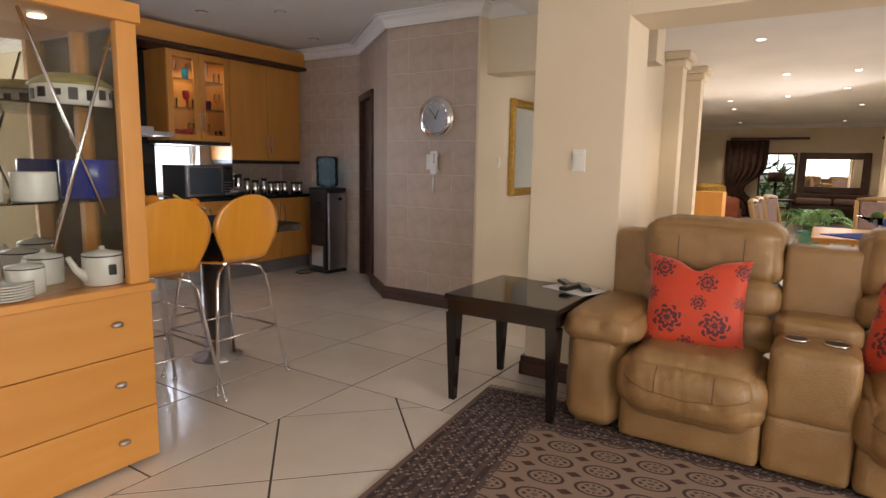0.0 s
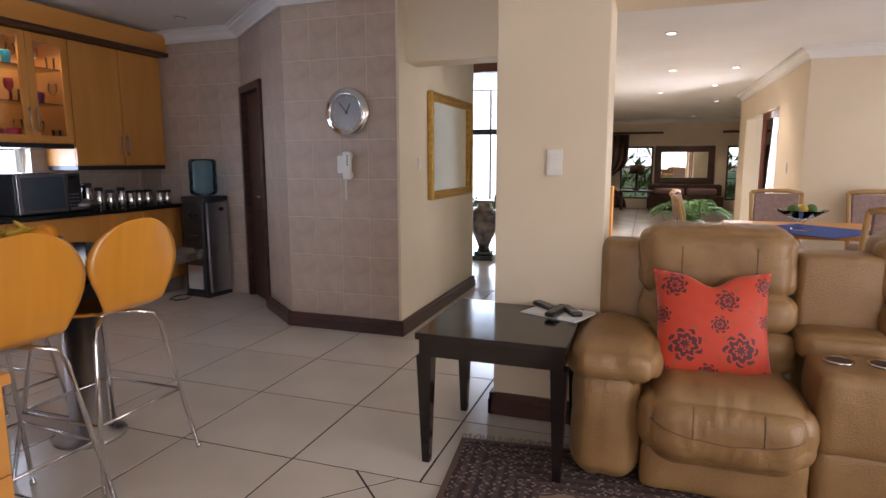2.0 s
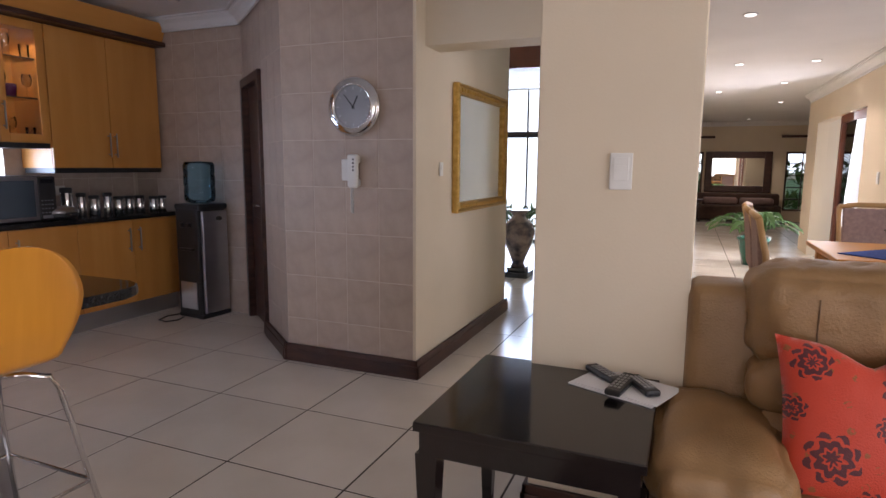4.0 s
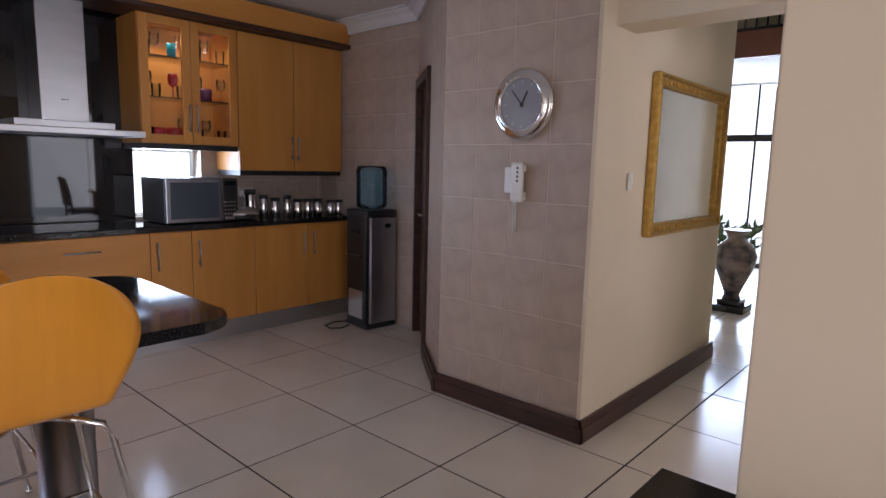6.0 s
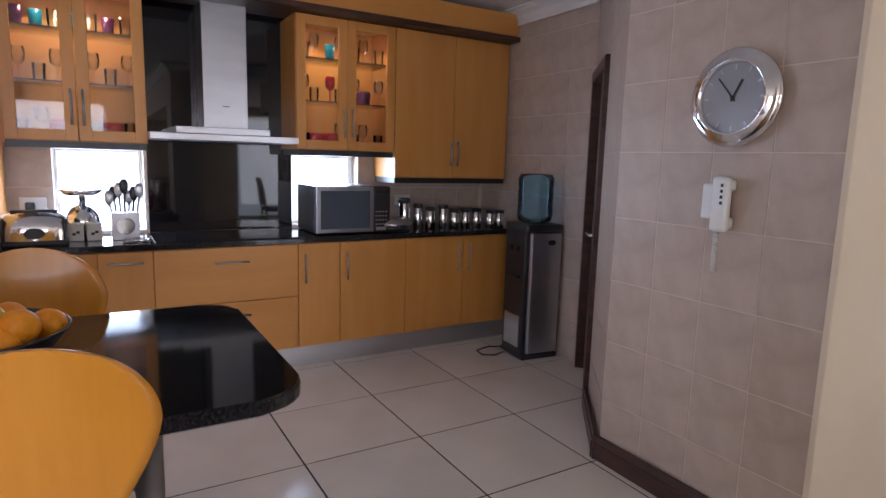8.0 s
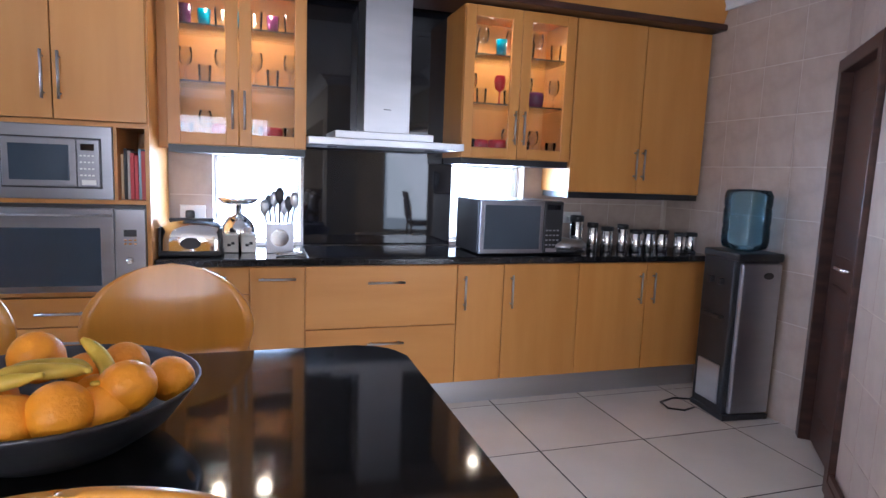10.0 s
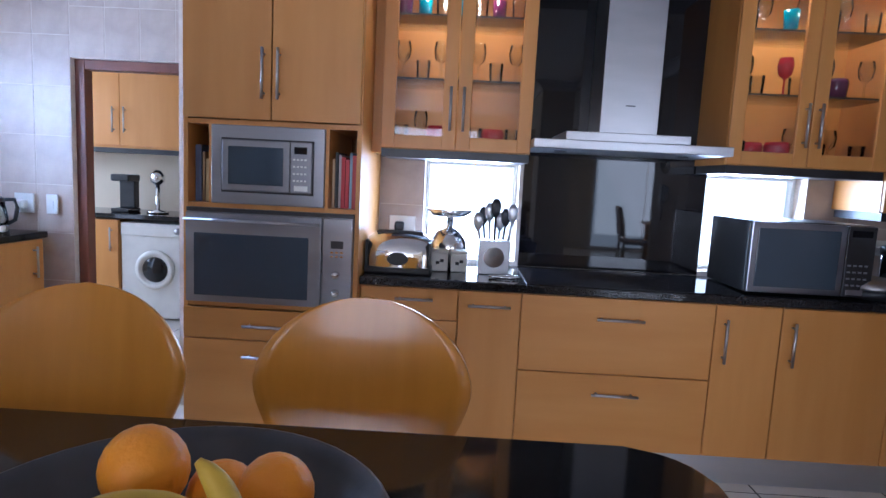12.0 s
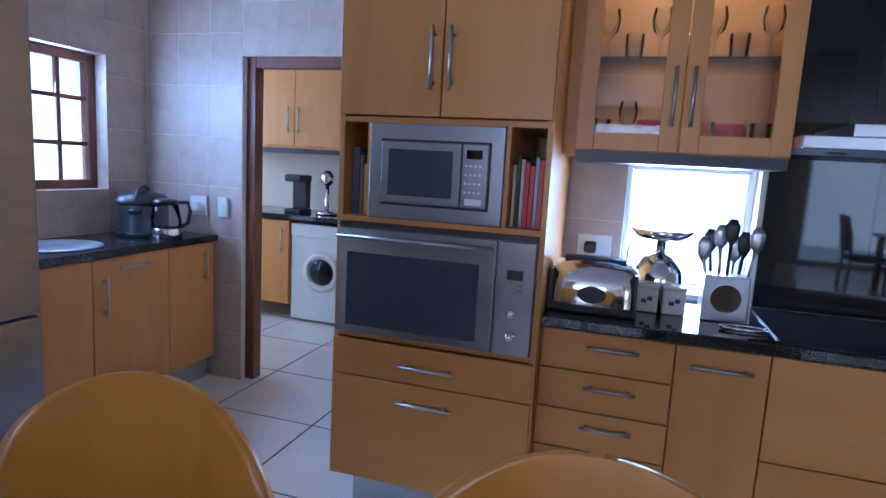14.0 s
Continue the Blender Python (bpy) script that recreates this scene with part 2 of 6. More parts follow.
def pattern(name, kind):
    """Woven rug and flowered pillow: colour fields from object coordinates."""
    m, t, b = material(name, (0.3, 0.2, 0.15), 0.95)
    n, l = t.nodes, t.links
    tc = n.new("ShaderNodeTexCoord")

    def math_node(op, a, c=None):
        k = n.new("ShaderNodeMath")
        k.operation = op
        for i, v in enumerate((a, c)):
            if v is None:
                continue
            if isinstance(v, (int, float)):
                k.inputs[i].default_value = v
            else:
                l.new(v, k.inputs[i])
        return k.outputs[0]

    def blend(f, a, c):
        x = n.new("ShaderNodeMix")
        x.data_type = "RGBA"
        l.new(f, x.inputs[0])
        for i, v in ((6, a), (7, c)):
            if isinstance(v, tuple):
                x.inputs[i].default_value = (*v, 1)
            else:
                l.new(v, x.inputs[i])
        return x.outputs[2]

    sp = n.new("ShaderNodeSeparateXYZ")
    l.new(tc.outputs["Object"], sp.inputs[0])
    X, Y = sp.outputs[0], sp.outputs[1]
    if kind == "rug":
        def local(v, cell):
            return math_node("SUBTRACT", math_node("MODULO", math_node("ADD", v, 50 * cell), cell), cell / 2)
        u, v = local(X, 0.2), local(Y, 0.15)
        d = math_node("SQRT", math_node("ADD", math_node("POWER", math_node("DIVIDE", u, 0.08), 2), math_node("POWER", math_node("DIVIDE", v, 0.052), 2)))
        rings = math_node("GREATER_THAN", math_node("SINE", math_node("MULTIPLY", d, 15)), 0.1)
        inside = math_node("LESS_THAN", d, 1.0)
        spokes = math_node("GREATER_THAN", math_node("SINE", math_node("MULTIPLY", math_node("ARCTAN2", v, u), 8)), -0.2)
        medal = math_node("MULTIPLY", inside, math_node("MAXIMUM", math_node("MULTIPLY", rings, spokes), math_node("GREATER_THAN", d, 0.82)))
        field = blend(medal, (0.26, 0.185, 0.14), (0.055, 0.032, 0.028))
        u2, v2 = local(math_node("ADD", X, 0.1), 0.2), local(math_node("ADD", Y, 0.075), 0.15)
        dia = math_node("LESS_THAN", math_node("ADD", math_node("ABSOLUTE", math_node("MULTIPLY", u2, 0.6)), math_node("ABSOLUTE", v2)), 0.022)
        field = blend(dia, field, (0.07, 0.03, 0.025))
        # distance from the rug's edge
        e = math_node("MINIMUM", math_node("SUBTRACT", 1.3, math_node("ABSOLUTE", X)), math_node("SUBTRACT", 1.65, math_node("ABSOLUTE", Y)))
        stripes = math_node("GREATER_THAN", math_node("SINE", math_node("MULTIPLY", e, 118)), 0.0)
        along = math_node("GREATER_THAN", math_node("MULTIPLY", math_node("SINE", math_node("MULTIPLY", X, 190)), math_node("SINE", math_node("MULTIPLY", Y, 190))), 0.0)
        vor = n.new("ShaderNodeTexVoronoi")
        vor.inputs["Scale"].default_value = 38
        l.new(tc.outputs["Object"], vor.inputs["Vector"])
        motif = math_node("MULTIPLY", math_node("LESS_THAN", vor.outputs["Distance"], 0.42), along)
        bord = blend(stripes, (0.045, 0.028, 0.03), (0.09, 0.06, 0.055))
        bord = blend(motif, bord, (0.30, 0.23, 0.18))
        col = blend(math_node("GREATER_THAN", e, 0.40), bord, field)
        col = blend(math_node("LESS_THAN", e, 0.025), col, (0.16, 0.10, 0.08))
    else:
        nz = n.new("ShaderNodeTexNoise")
        nz.inputs["Scale"].default_value = 45
        l.new(tc.outputs["Object"], nz.inputs["Vector"])
        fine = math_node("SUBTRACT", nz.outputs["Fac"], 0.5)
        bloom, sprig = None, None
        for cx, cy, rad, turn in ((-0.15, 0.16, 0.052, 0.2), (0.05, 0.1, 0.046, 0.9), (0.2, 0.17, 0.04, 0.5), (-0.11, -0.09, 0.068, 0.0), (0.1, -0.1, 0.068, 0.4), (0.02, 0.0, 0.036, 0.7), (-0.2, 0.03, 0.036, 0.1), (0.2, 0.02, 0.03, 0.3), (-0.02, -0.2, 0.04, 0.8), (-0.2, -0.2, 0.034, 0.6), (0.2, -0.21, 0.034, 0.2)):
            dx, dy = math_node("SUBTRACT", X, cx), math_node("SUBTRACT", Y, cy)
            d = math_node("SQRT", math_node("ADD", math_node("MULTIPLY", dx, dx), math_node("MULTIPLY", dy, dy)))
            d = math_node("ADD", math_node("DIVIDE", d, rad), math_node("MULTIPLY", fine, 0.35))
            ang = math_node("ADD", math_node("ARCTAN2", dy, dx), turn)
            lobes = math_node("ADD", math_node("MULTIPLY", math_node("ABSOLUTE", math_node("SINE", math_node("MULTIPLY", ang, 4))), 0.28), 0.74)
            inside = math_node("LESS_THAN", d, lobes)
            lines = math_node("GREATER_THAN", math_node("SINE", math_node("ADD", math_node("MULTIPLY", d, 15), math_node("MULTIPLY", math_node("SINE", math_node("MULTIPLY", ang, 8)), 1.2))), -0.55)
            one = math_node("MULTIPLY", inside, lines)
            bloom = one if bloom is None else math_node("MAXIMUM", bloom, one)
        vor = n.new("ShaderNodeTexVoronoi")
        vor.inputs["Scale"].default_value = 26
        l.new(tc.outputs["Object"], vor.inputs["Vector"])
        sprig = math_node("MULTIPLY", math_node("LESS_THAN", math_node("ADD", vor.outputs["Distance"], math_node("MULTIPLY", fine, 0.8)), 0.27), math_node("GREATER_THAN", nz.outputs["Fac"], 0.47))
        base = blend(sprig, (0.56, 0.042, 0.007), (0.30, 0.085, 0.012))
        col = blend(bloom, base, (0.085, 0.008, 0.014))
        b.inputs["Roughness"].default_value = 0.5
        b.inputs["Sheen Weight"].default_value = 0.3
    l.new(col, b.inputs["Base Color"])
    w = n.new("ShaderNodeTexNoise")
    w.inputs["Scale"].default_value = 220
    l.new(tc.outputs["Object"], w.inputs["Vector"])
    bp = n.new("ShaderNodeBump")
    bp.inputs["Strength"].default_value, bp.inputs["Distance"].default_value = 0.3, 0.01
    l.new(w.outputs["Fac"], bp.inputs["Height"])
    l.new(bp.outputs[0], b.inputs["Normal"])
    return m


RUG = pattern("patterned_rug_pile", "rug")
FLOWERED = pattern("orange_flowered_fabric", "pillow")


# ---- mesh helpers ----
class Shape:
    """Collects primitives into one mesh."""

    def __init__(self):
        self.bm = bmesh.new()

    def box(self, x0, x1, y0, y1, z0, z1, bevel=0.0, seg=2, m=None):
        vs = bmesh.ops.create_cube(self.bm, size=1)["verts"]
        bmesh.ops.scale(self.bm, vec=(x1 - x0, y1 - y0, z1 - z0), verts=vs)
        bmesh.ops.translate(self.bm, vec=((x0 + x1) / 2, (y0 + y1) / 2, (z0 + z1) / 2), verts=vs)
        if m is not None:
            bmesh.ops.transform(self.bm, matrix=m, verts=vs)
        if bevel:
            es = list({e for v in vs for e in v.link_edges})
            bmesh.ops.bevel(self.bm, geom=es, offset=bevel, segments=seg, affect="EDGES", profile=0.5)
        return self

    def lathe(self, profile, x=0, y=0, z=0, n=24, m=None, sx=1.0, sy=1.0):
        rings = []
        for r, h in profile:
            ring = []
            for i in range(n):
                a = 2 * math.pi * i / n
                p = Vector((r * math.cos(a) * sx, r * math.sin(a) * sy, h))
                p = m @ p if m is not None else p
                ring.append(self.bm.verts.new(p + Vector((x, y, z))))
            rings.append(ring)
        for a, b in zip(rings, rings[1:]):
            for i in range(n):
                self.bm.faces.new((a[i], a[(i + 1) % n], b[(i + 1) % n], b[i]))
        self.bm.faces.new(rings[0][::-1])
        self.bm.faces.new(rings[-1])
        return self

    def tube(self, pts, r, n=8, closed=False):
        pts = [Vector(p) for p in pts]
        rings = []
        k = len(pts)
        up = Vector((0.31, 0.17, 0.93))
        for i, p in enumerate(pts):
            a = pts[(i - 1) % k] if closed or i else pts[0]
            b = pts[(i + 1) % k] if closed or i < k - 1 else pts[-1]
            d = (b - a).normalized()
            u = d.cross(up)
            if u.length < 0.05:
                u = d.cross(Vector((1, 0, 0)))
            u.normalize()
            w = d.cross(u)
            rr = r[i] if isinstance(r, (list, tuple)) else r
            rings.append([self.bm.verts.new(p + rr * (math.cos(2 * math.pi * j / n) * u + math.sin(2 * math.pi * j / n) * w)) for j in range(n)])
        pairs = list(zip(rings, rings[1:])) + ([(rings[-1], rings[0])] if closed else [])
        for a, b in pairs:
            for j in range(n):
                self.bm.faces.new((a[j], a[(j + 1) % n], b[(j + 1) % n], b[j]))
        if not closed:
            self.bm.faces.new(rings[0][::-1])
            self.bm.faces.new(rings[-1])
        return self

    def prism(self, outline, z0, z1, bevel=0.0, m=None):
        a = [self.bm.verts.new((x, y, z0)) for x, y in outline]
        b = [self.bm.verts.new((x, y, z1)) for x, y in outline]
        k = len(outline)
        fs = [self.bm.faces.new(a[::-1]), self.bm.faces.new(b)]
        for i in range(k):
            fs.append(self.bm.faces.new((a[i], a[(i + 1) % k], b[(i + 1) % k], b[i])))
        if m is not None:
            bmesh.ops.transform(self.bm, matrix=m, verts=a + b)
        if bevel:
            es = list({e for f in fs[:2] for e in f.edges})
            bmesh.ops.bevel(self.bm, geom=es, offset=bevel, segments=2, affect="EDGES", profile=0.5)
        return self

    def grid(self, nu, nv, fn, wrap=False):
        vs = [[self.bm.verts.new(fn(i / nu, j / nv)) for j in range(nv + 1)] for i in range(nu + (0 if wrap else 1))]
        for i in range(nu):
            for j in range(nv):
                self.bm.faces.new((vs[i][j], vs[(i + 1) % len(vs)][j], vs[(i + 1) % len(vs)][j + 1], vs[i][j + 1]))
        return self

    def done(self, name, mat, parent=None, smooth=False, at=None):
        bmesh.ops.recalc_face_normals(self.bm, faces=self.bm.faces)
        me = bpy.data.meshes.new(name)
        self.bm.to_mesh(me)
        self.bm.free()
        me.materials.append(mat)
        if smooth:
            for p in me.polygons:
                p.use_smooth = True
        ob = new(name, me)
        if parent:
            ob.parent = parent
        if at is not None:
            ob.matrix_basis = at
        return ob


def root(name, at, label, category, group="", kind=""):
    e = new(name)
    e.matrix_basis = at
    return tagged(e, label, category, group, kind)


def slab(name, x0, x1, y0, y1, z0, z1, mat, label, category="wall", bevel=0.0, kind="structure"):
    return tagged(Shape().box(x0, x1, y0, y1, z0, z1, bevel).done(name, mat), label, category, "", kind)


# ---- structure ----
CEIL = 2.62
DCEIL = 2.5
tagged(Shape().box(-9.5, 4.3, -4.3, 19, -0.2, -0.0025).done("floor", GROUT), "grout bed under cream ceramic floor tiles", "floor", "", "structure")
floor = bpy.data.objects["floor"]
slab("ground", -60, 60, -60, 90, -0.5, -0.21, FOLIAGE, "green garden ground around the house", "ground")

# kitchen
BX = -5.40      # back wall face
slab("wall_kitchen_back", BX - 0.2, BX - 0.012, 0.6, 1.94, 0, CEIL, WALLGROUT, "tiled kitchen back wall")
slab("wall_kitchen_back_middle", BX - 0.2, BX - 0.012, 2.445, 3.43, 0, CEIL, WALLGROUT, "tiled kitchen back wall behind the hob")
slab("wall_kitchen_back_end", BX - 0.2, BX - 0.012, 3.96, 5.4, 0, CEIL, WALLGROUT, "tiled kitchen back wall beside the jars")
for a, b in ((1.94, 2.445), (3.43, 3.96)):
    slab("wall_below_window", BX - 0.2, BX - 0.012, a, b, 0, 0.93, WALLGROUT, "tiled wall below a low kitchen window")
    slab("wall_above_window", BX - 0.2, BX - 0.012, a, b, 1.455, CEIL, WALLGROUT, "wall above a low kitchen window")
slab("wall_kitchen_end", BX, -4.04, 5.132, 5.3, 0, CEIL, WALLGROUT, "taupe tiled wall behind the water cooler")
slab("wall_clock", -2.98, -2.0, 4.252, 4.45, 0, CEIL, WALLGROUT, "taupe tiled wall carrying a round clock")
slab("wall_mirror", -2.2, -2.0, 4.45, 6.2, 0, CEIL, CREAM, "cream painted passage wall with a gold mirror")
tagged(Shape().box(-2.018, -1.994, 4.238, 4.47, 0, CEIL, 0.004).done("wall_corner", CREAM), "cream painted corner of the clock wall", "wall", "", "structure")
# slanting pantry wall with its door
PA, PB = Vector((-2.98, 4.24)), Vector((-4.06, 5.12))
plen = (PB - PA).length
pang = math.atan2(PB.y - PA.y, PB.x - PA.x)
PM = Matrix.Translation((PA.x, PA.y, 0)) @ Matrix.Rotation(pang, 4, "Z")
D0, D1, DH = 0.66, 1.36, 2.03
pw = Shape()
pw.box(0, D0, -0.15, -0.012, 0, CEIL, m=PM).box(D1, plen, -0.15, -0.012, 0, CEIL, m=PM).box(D0, D1, -0.15, -0.012, DH, CEIL, m=PM)
tagged(pw.done("wall_pantry", WALLGROUT), "slanting taupe tiled pantry wall with a door", "wall", "", "structure")
pd = root("door_1", Matrix(), "closed dark brown wooden pantry door", "door", "", "structure")
Shape().box(D0 + 0.05, D1 - 0.05, -0.08, -0.04, 0.01, DH - 0.05, 0.004, m=PM).box(D0 + 0.15, D1 - 0.15, -0.04, -0.03, 0.2, 0.9, 0.008, m=PM).box(D0 + 0.15, D1 - 0.15, -0.04, -0.03, 1.05, 1.85, 0.008, m=PM).done("leaf", DARKWOOD, pd)
Shape().box(D0 - 0.02, D0 + 0.05, -0.1, 0.018, 0, DH, 0.005, m=PM).box(D1 - 0.05, D1 + 0.02, -0.1, 0.018, 0, DH, 0.005, m=PM).box(D0 - 0.02, D1 + 0.02, -0.1, 0.018, DH - 0.05, DH + 0.02, 0.005, m=PM).done("frame", DARKWOOD, pd)
Shape().tube([PM @ Vector((D0 + 0.1, -0.03, 1.02)), PM @ Vector((D0 + 0.1, 0.03, 1.02)), PM @ Vector((D0 + 0.22, 0.035, 1.02))], 0.009).done("handle", CHROME, pd, True)
# door wall to the scullery and window wall
DX, WY = -5.81, -0.95
slab("wall_scullery_side", DX - 0.14, DX - 0.012, -1.2, -0.262, 0, CEIL, WALLGROUT, "pale tiled wall beside the scullery doorway")
slab("wall_scullery_above", DX - 0.14, DX - 0.012, -0.262, 0.6, 1.97, CEIL, WALLGROUT, "pale tiled wall above the scullery doorway")
slab("wall_behind_ovens", DX - 0.14, BX - 0.2, 0.6, 0.78, 0, CEIL, CREAM, "plain wall return behind the oven unit")
for x0, x1, z0, z1 in ((DX, -5.52, 0, CEIL), (-4.40, -2.45, 0, CEIL), (-5.52, -4.40, 0, 1.16), (-5.52, -4.40, 1.92, CEIL)):
    slab("wall_window", x0, x1, WY - 0.2, WY - 0.012, z0, z1, WALLGROUT, "pale tiled kitchen wall around the window")
# living room
slab("wall_living_west", -2.6, -2.45, -4.0, WY - 0.2, 0, CEIL, CREAM, "plain cream living room wall")
for x0, x1, z0, z1 in ((-2.6, -0.8, 0, CEIL), (2.4, 4.2, 0, CEIL), (-0.8, 2.4, 2.2, CEIL)):
    slab("wall_living_south", x0, x1, -4.2, -4.0, z0, z1, CREAM, "plain cream living room wall around the added patio doors")
for y0, y1, z0, z1 in ((-4.2, -1.3, 0, CEIL), (2.5, 4.9, 0, CEIL), (7.2, 7.45, 0, CEIL), (-1.3, 2.5, 2.3, CEIL), (4.9, 7.2, 2.3, CEIL)):
    slab("wall_living_east", 4.0, 4.2, y0, y1, z0, z1, CREAM, "plain cream living room wall")
# pier between passage and opening, headers
slab("pier", -0.98, -0.44, 3.1, 3.5, 0, CEIL, CREAM, "cream painted pier with a light switch", "pillar", 0.006)
slab("wall_passage_east", -1.43, -1.02, 5.3, 7.8, 0, DCEIL, CREAM, "thick cream wall between hall and dining room")
slab("header_passage", -2.0, -0.6, 4.37, 4.6, 2.062, CEIL, CREAM, "cream beam over the passage", "beam", 0.004)
slab("header_opening", -0.44, 4.0, 3.1, 3.5, 2.095, CEIL, CREAM, "cream beam over the wide dining opening", "beam", 0.004)
# dining and lounge
DC = 2.5
slab("wall_dining_west", -2.9, -2.75, 11.2, 18.0, 0, DC, CREAM, "cream lounge side wall")
slab("wall_lounge_far", -2.9, -1.02, 18.0, 18.2, 0, DC, CREAM, "cream far lounge wall")
slab("wall_lounge_far_middle", -0.14, 1.75, 18.0, 18.2, 0, DC, CREAM, "cream far lounge wall behind the mirror")
slab("wall_lounge_far_end", 2.5, 3.2, 18.0, 18.2, 0, DC, CREAM, "cream far lounge wall")
for x0, x1 in ((-1.02, -0.14), (1.75, 2.5)):
    slab("wall_under_window", x0, x1, 18.0, 18.2, 0, 0.27, CREAM, "cream wall below a lounge window")
    slab("wall_over_window", x0, x1, 18.0, 18.2, 1.75, DC, CREAM, "cream wall above a lounge window")
slab("wall_dining_return", 1.3, 4.0, 7.45, 7.6, 0, DC, CREAM, "cream dining room wall")
slab("wall_dining_east", 1.3, 1.45, 7.6, 8.9, 0, DC, CREAM, "cream wall beside the sliding door")
slab("wall_dining_east_end", 1.3, 1.45, 11.6, 12.4, 0, DC, CREAM, "cream wall past the sliding door")
slab("wall_dining_east_top", 1.3, 1.45, 8.9, 11.6, 2.03, DC, CREAM, "cream wall over the sliding door")
slab("wall_lounge_east", 3.05, 3.2, 12.4, 18.0, 0, DC, CREAM, "cream lounge side wall")
slab("wall_lounge_step", 1.45, 3.2, 12.3, 12.4, 0, DC, CREAM, "cream lounge corner wall")
# columns between dining room and hall
for cy in (6.5, 7.58):
    tagged(Shape().box(-1.018, -0.84, cy, cy + 0.2, 0, DC).box(-1.018, -0.8, cy - 0.04, cy + 0.24, DC - 0.16, DC - 0.08, 0.02).box(-1.018, -0.76, cy - 0.08, cy + 0.28, DC - 0.08, DC, 0.02).done("column", CREAM), "cream square pilaster with moulded capital", "column", "room columns", "structure")
# hall
slab("wall_hall_west", -4.6, -4.4, 5.83, 11.0, 0, 5.2, CREAM, "cream stair hall wall")
slab("wall_hall_near", -4.6, -2.2, 5.83, 6.03, 0, 5.2, CREAM, "cream stair hall wall by the passage")
slab("wall_lounge_near", -2.9, -1.6, 11.2, 11.3, 0, DC, CREAM, "cream lounge wall")
slab("wall_hall_far", -2.45, -1.6, 11.0, 11.2, 0, 5.2, CREAM, "cream stair hall wall beside the front door")
slab("wall_hall_over", -4.6, -2.45, 11.0, 11.2, 2.75, 5.2, CREAM, "cream stair hall wall over the front door")
slab("wall_hall_upper", -1.16, -1.02, 5.3, 11.0, DC + 0.11, 5.2, CREAM, "cream upper hall wall")
slab("wall_hall_east", -1.75, -1.6, 7.8, 11.0, 0, 5.2, CREAM, "cream hall wall with small pictures")
slab("ceiling_hall", -4.6, -1.0, 5.83, 11.2, 5.2, 5.3, WHITE, "white stair hall ceiling", "ceiling")
slab("ceiling_balcony", -4.4, -1.75, 8.8, 11.0, 2.62, 2.85, WHITE, "white underside of the upper landing", "ceiling")
# ceilings
slab("ceiling", -6.0, 4.2, -4.2, 3.3, CEIL, CEIL + 0.1, WHITE, "plain white plaster ceiling", "ceiling")
slab("ceiling_kitchen", -6.0, -0.9, 3.3, 5.9, CEIL, CEIL + 0.1, WHITE, "plain white kitchen ceiling", "ceiling")
slab("ceiling_lounge", -2.9, 4.2, 11.2, 18.2, DC, DC + 0.1, WHITE, "white lounge ceiling with recessed lights", "ceiling")
slab("ceiling_dining", -1.6, 4.2, 3.5, 11.2, DC, DC + 0.1, WHITE, "white dining room ceiling with recessed lights", "ceiling")
slab("wall_hall_divide", -2.2, -0.95, 5.83, 5.93, CEIL, 5.2, CREAM, "plain wall above the hall opening")
# scullery
slab("wall_scullery_far", -7.9, -7.75, -2.4, 1.6, 0, CEIL, CREAM, "cream scullery wall")
slab("wall_scullery_south", -7.9, -5.95, -2.5, -2.4, 0, CEIL, CREAM, "cream scullery wall")
slab("wall_scullery_north", -7.9, -5.57, 1.5, 1.6, 0, CEIL, CREAM, "cream scullery wall")
slab("ceiling_scullery", -7.9, -5.9, -2.5, 1.6, CEIL, CEIL + 0.1, WHITE, "white scullery ceiling", "ceiling")


def cornice(points, z, name="cornice"):
    """Stepped plaster moulding swept along the wall line (inside lies to the left)."""
    prof = [(0, -0.11), (0.018, -0.11), (0.022, -0.085), (0.05, -0.05), (0.085, -0.028), (0.09, -0.012), (0.115, -0.012), (0.115, 0)]
    bm = bmesh.new()
    pts = [Vector(p) for p in points]
    rows = []
    for i, p in enumerate(pts):
        ds = []
        if i:
            ds.append((p - pts[i - 1]).normalized())
        if i < len(pts) - 1:
            ds.append((pts[i + 1] - p).normalized())
        ns = [Vector((-d.y, d.x)) for d in ds]
        nn = sum(ns, Vector((0, 0))).normalized()
        k = 1 / max(0.3, nn.dot(ns[0]))
        rows.append([bm.verts.new((p.x + nn.x * a * k, p.y + nn.y * a * k, z + h)) for a, h in prof])
    for a, b in zip(rows, rows[1:]):
        for j in range(len(prof) - 1):
            bm.faces.new((a[j], a[j + 1], b[j + 1], b[j]))
    s = Shape()
    s.bm.free()
    s.bm = bm
    return tagged(s.done(name, WHITE), "white moulded plaster cornice", "trim", "", "structure")


cornice([(-0.98, 4.37), (-2.0, 4.37), (-2.0, 4.24), (-2.98, 4.24), (-4.06, 5.12), (-5.37, 5.12)], CEIL)
cornice([(-2.75, 11.2), (-2.75, 18.0)][::-1], DC)
cornice([(3.05, 18.0), (-2.75, 18.0)], DC)
cornice([(1.3, 12.3), (1.3, 7.45), (4.0, 7.45)][::-1], DC)
cornice([(-0.44, 3.1), (-0.98, 3.1), (-0.98, 3.5)], CEIL)
cornice([(4.0, 3.1), (-0.44, 3.1)], CEIL)


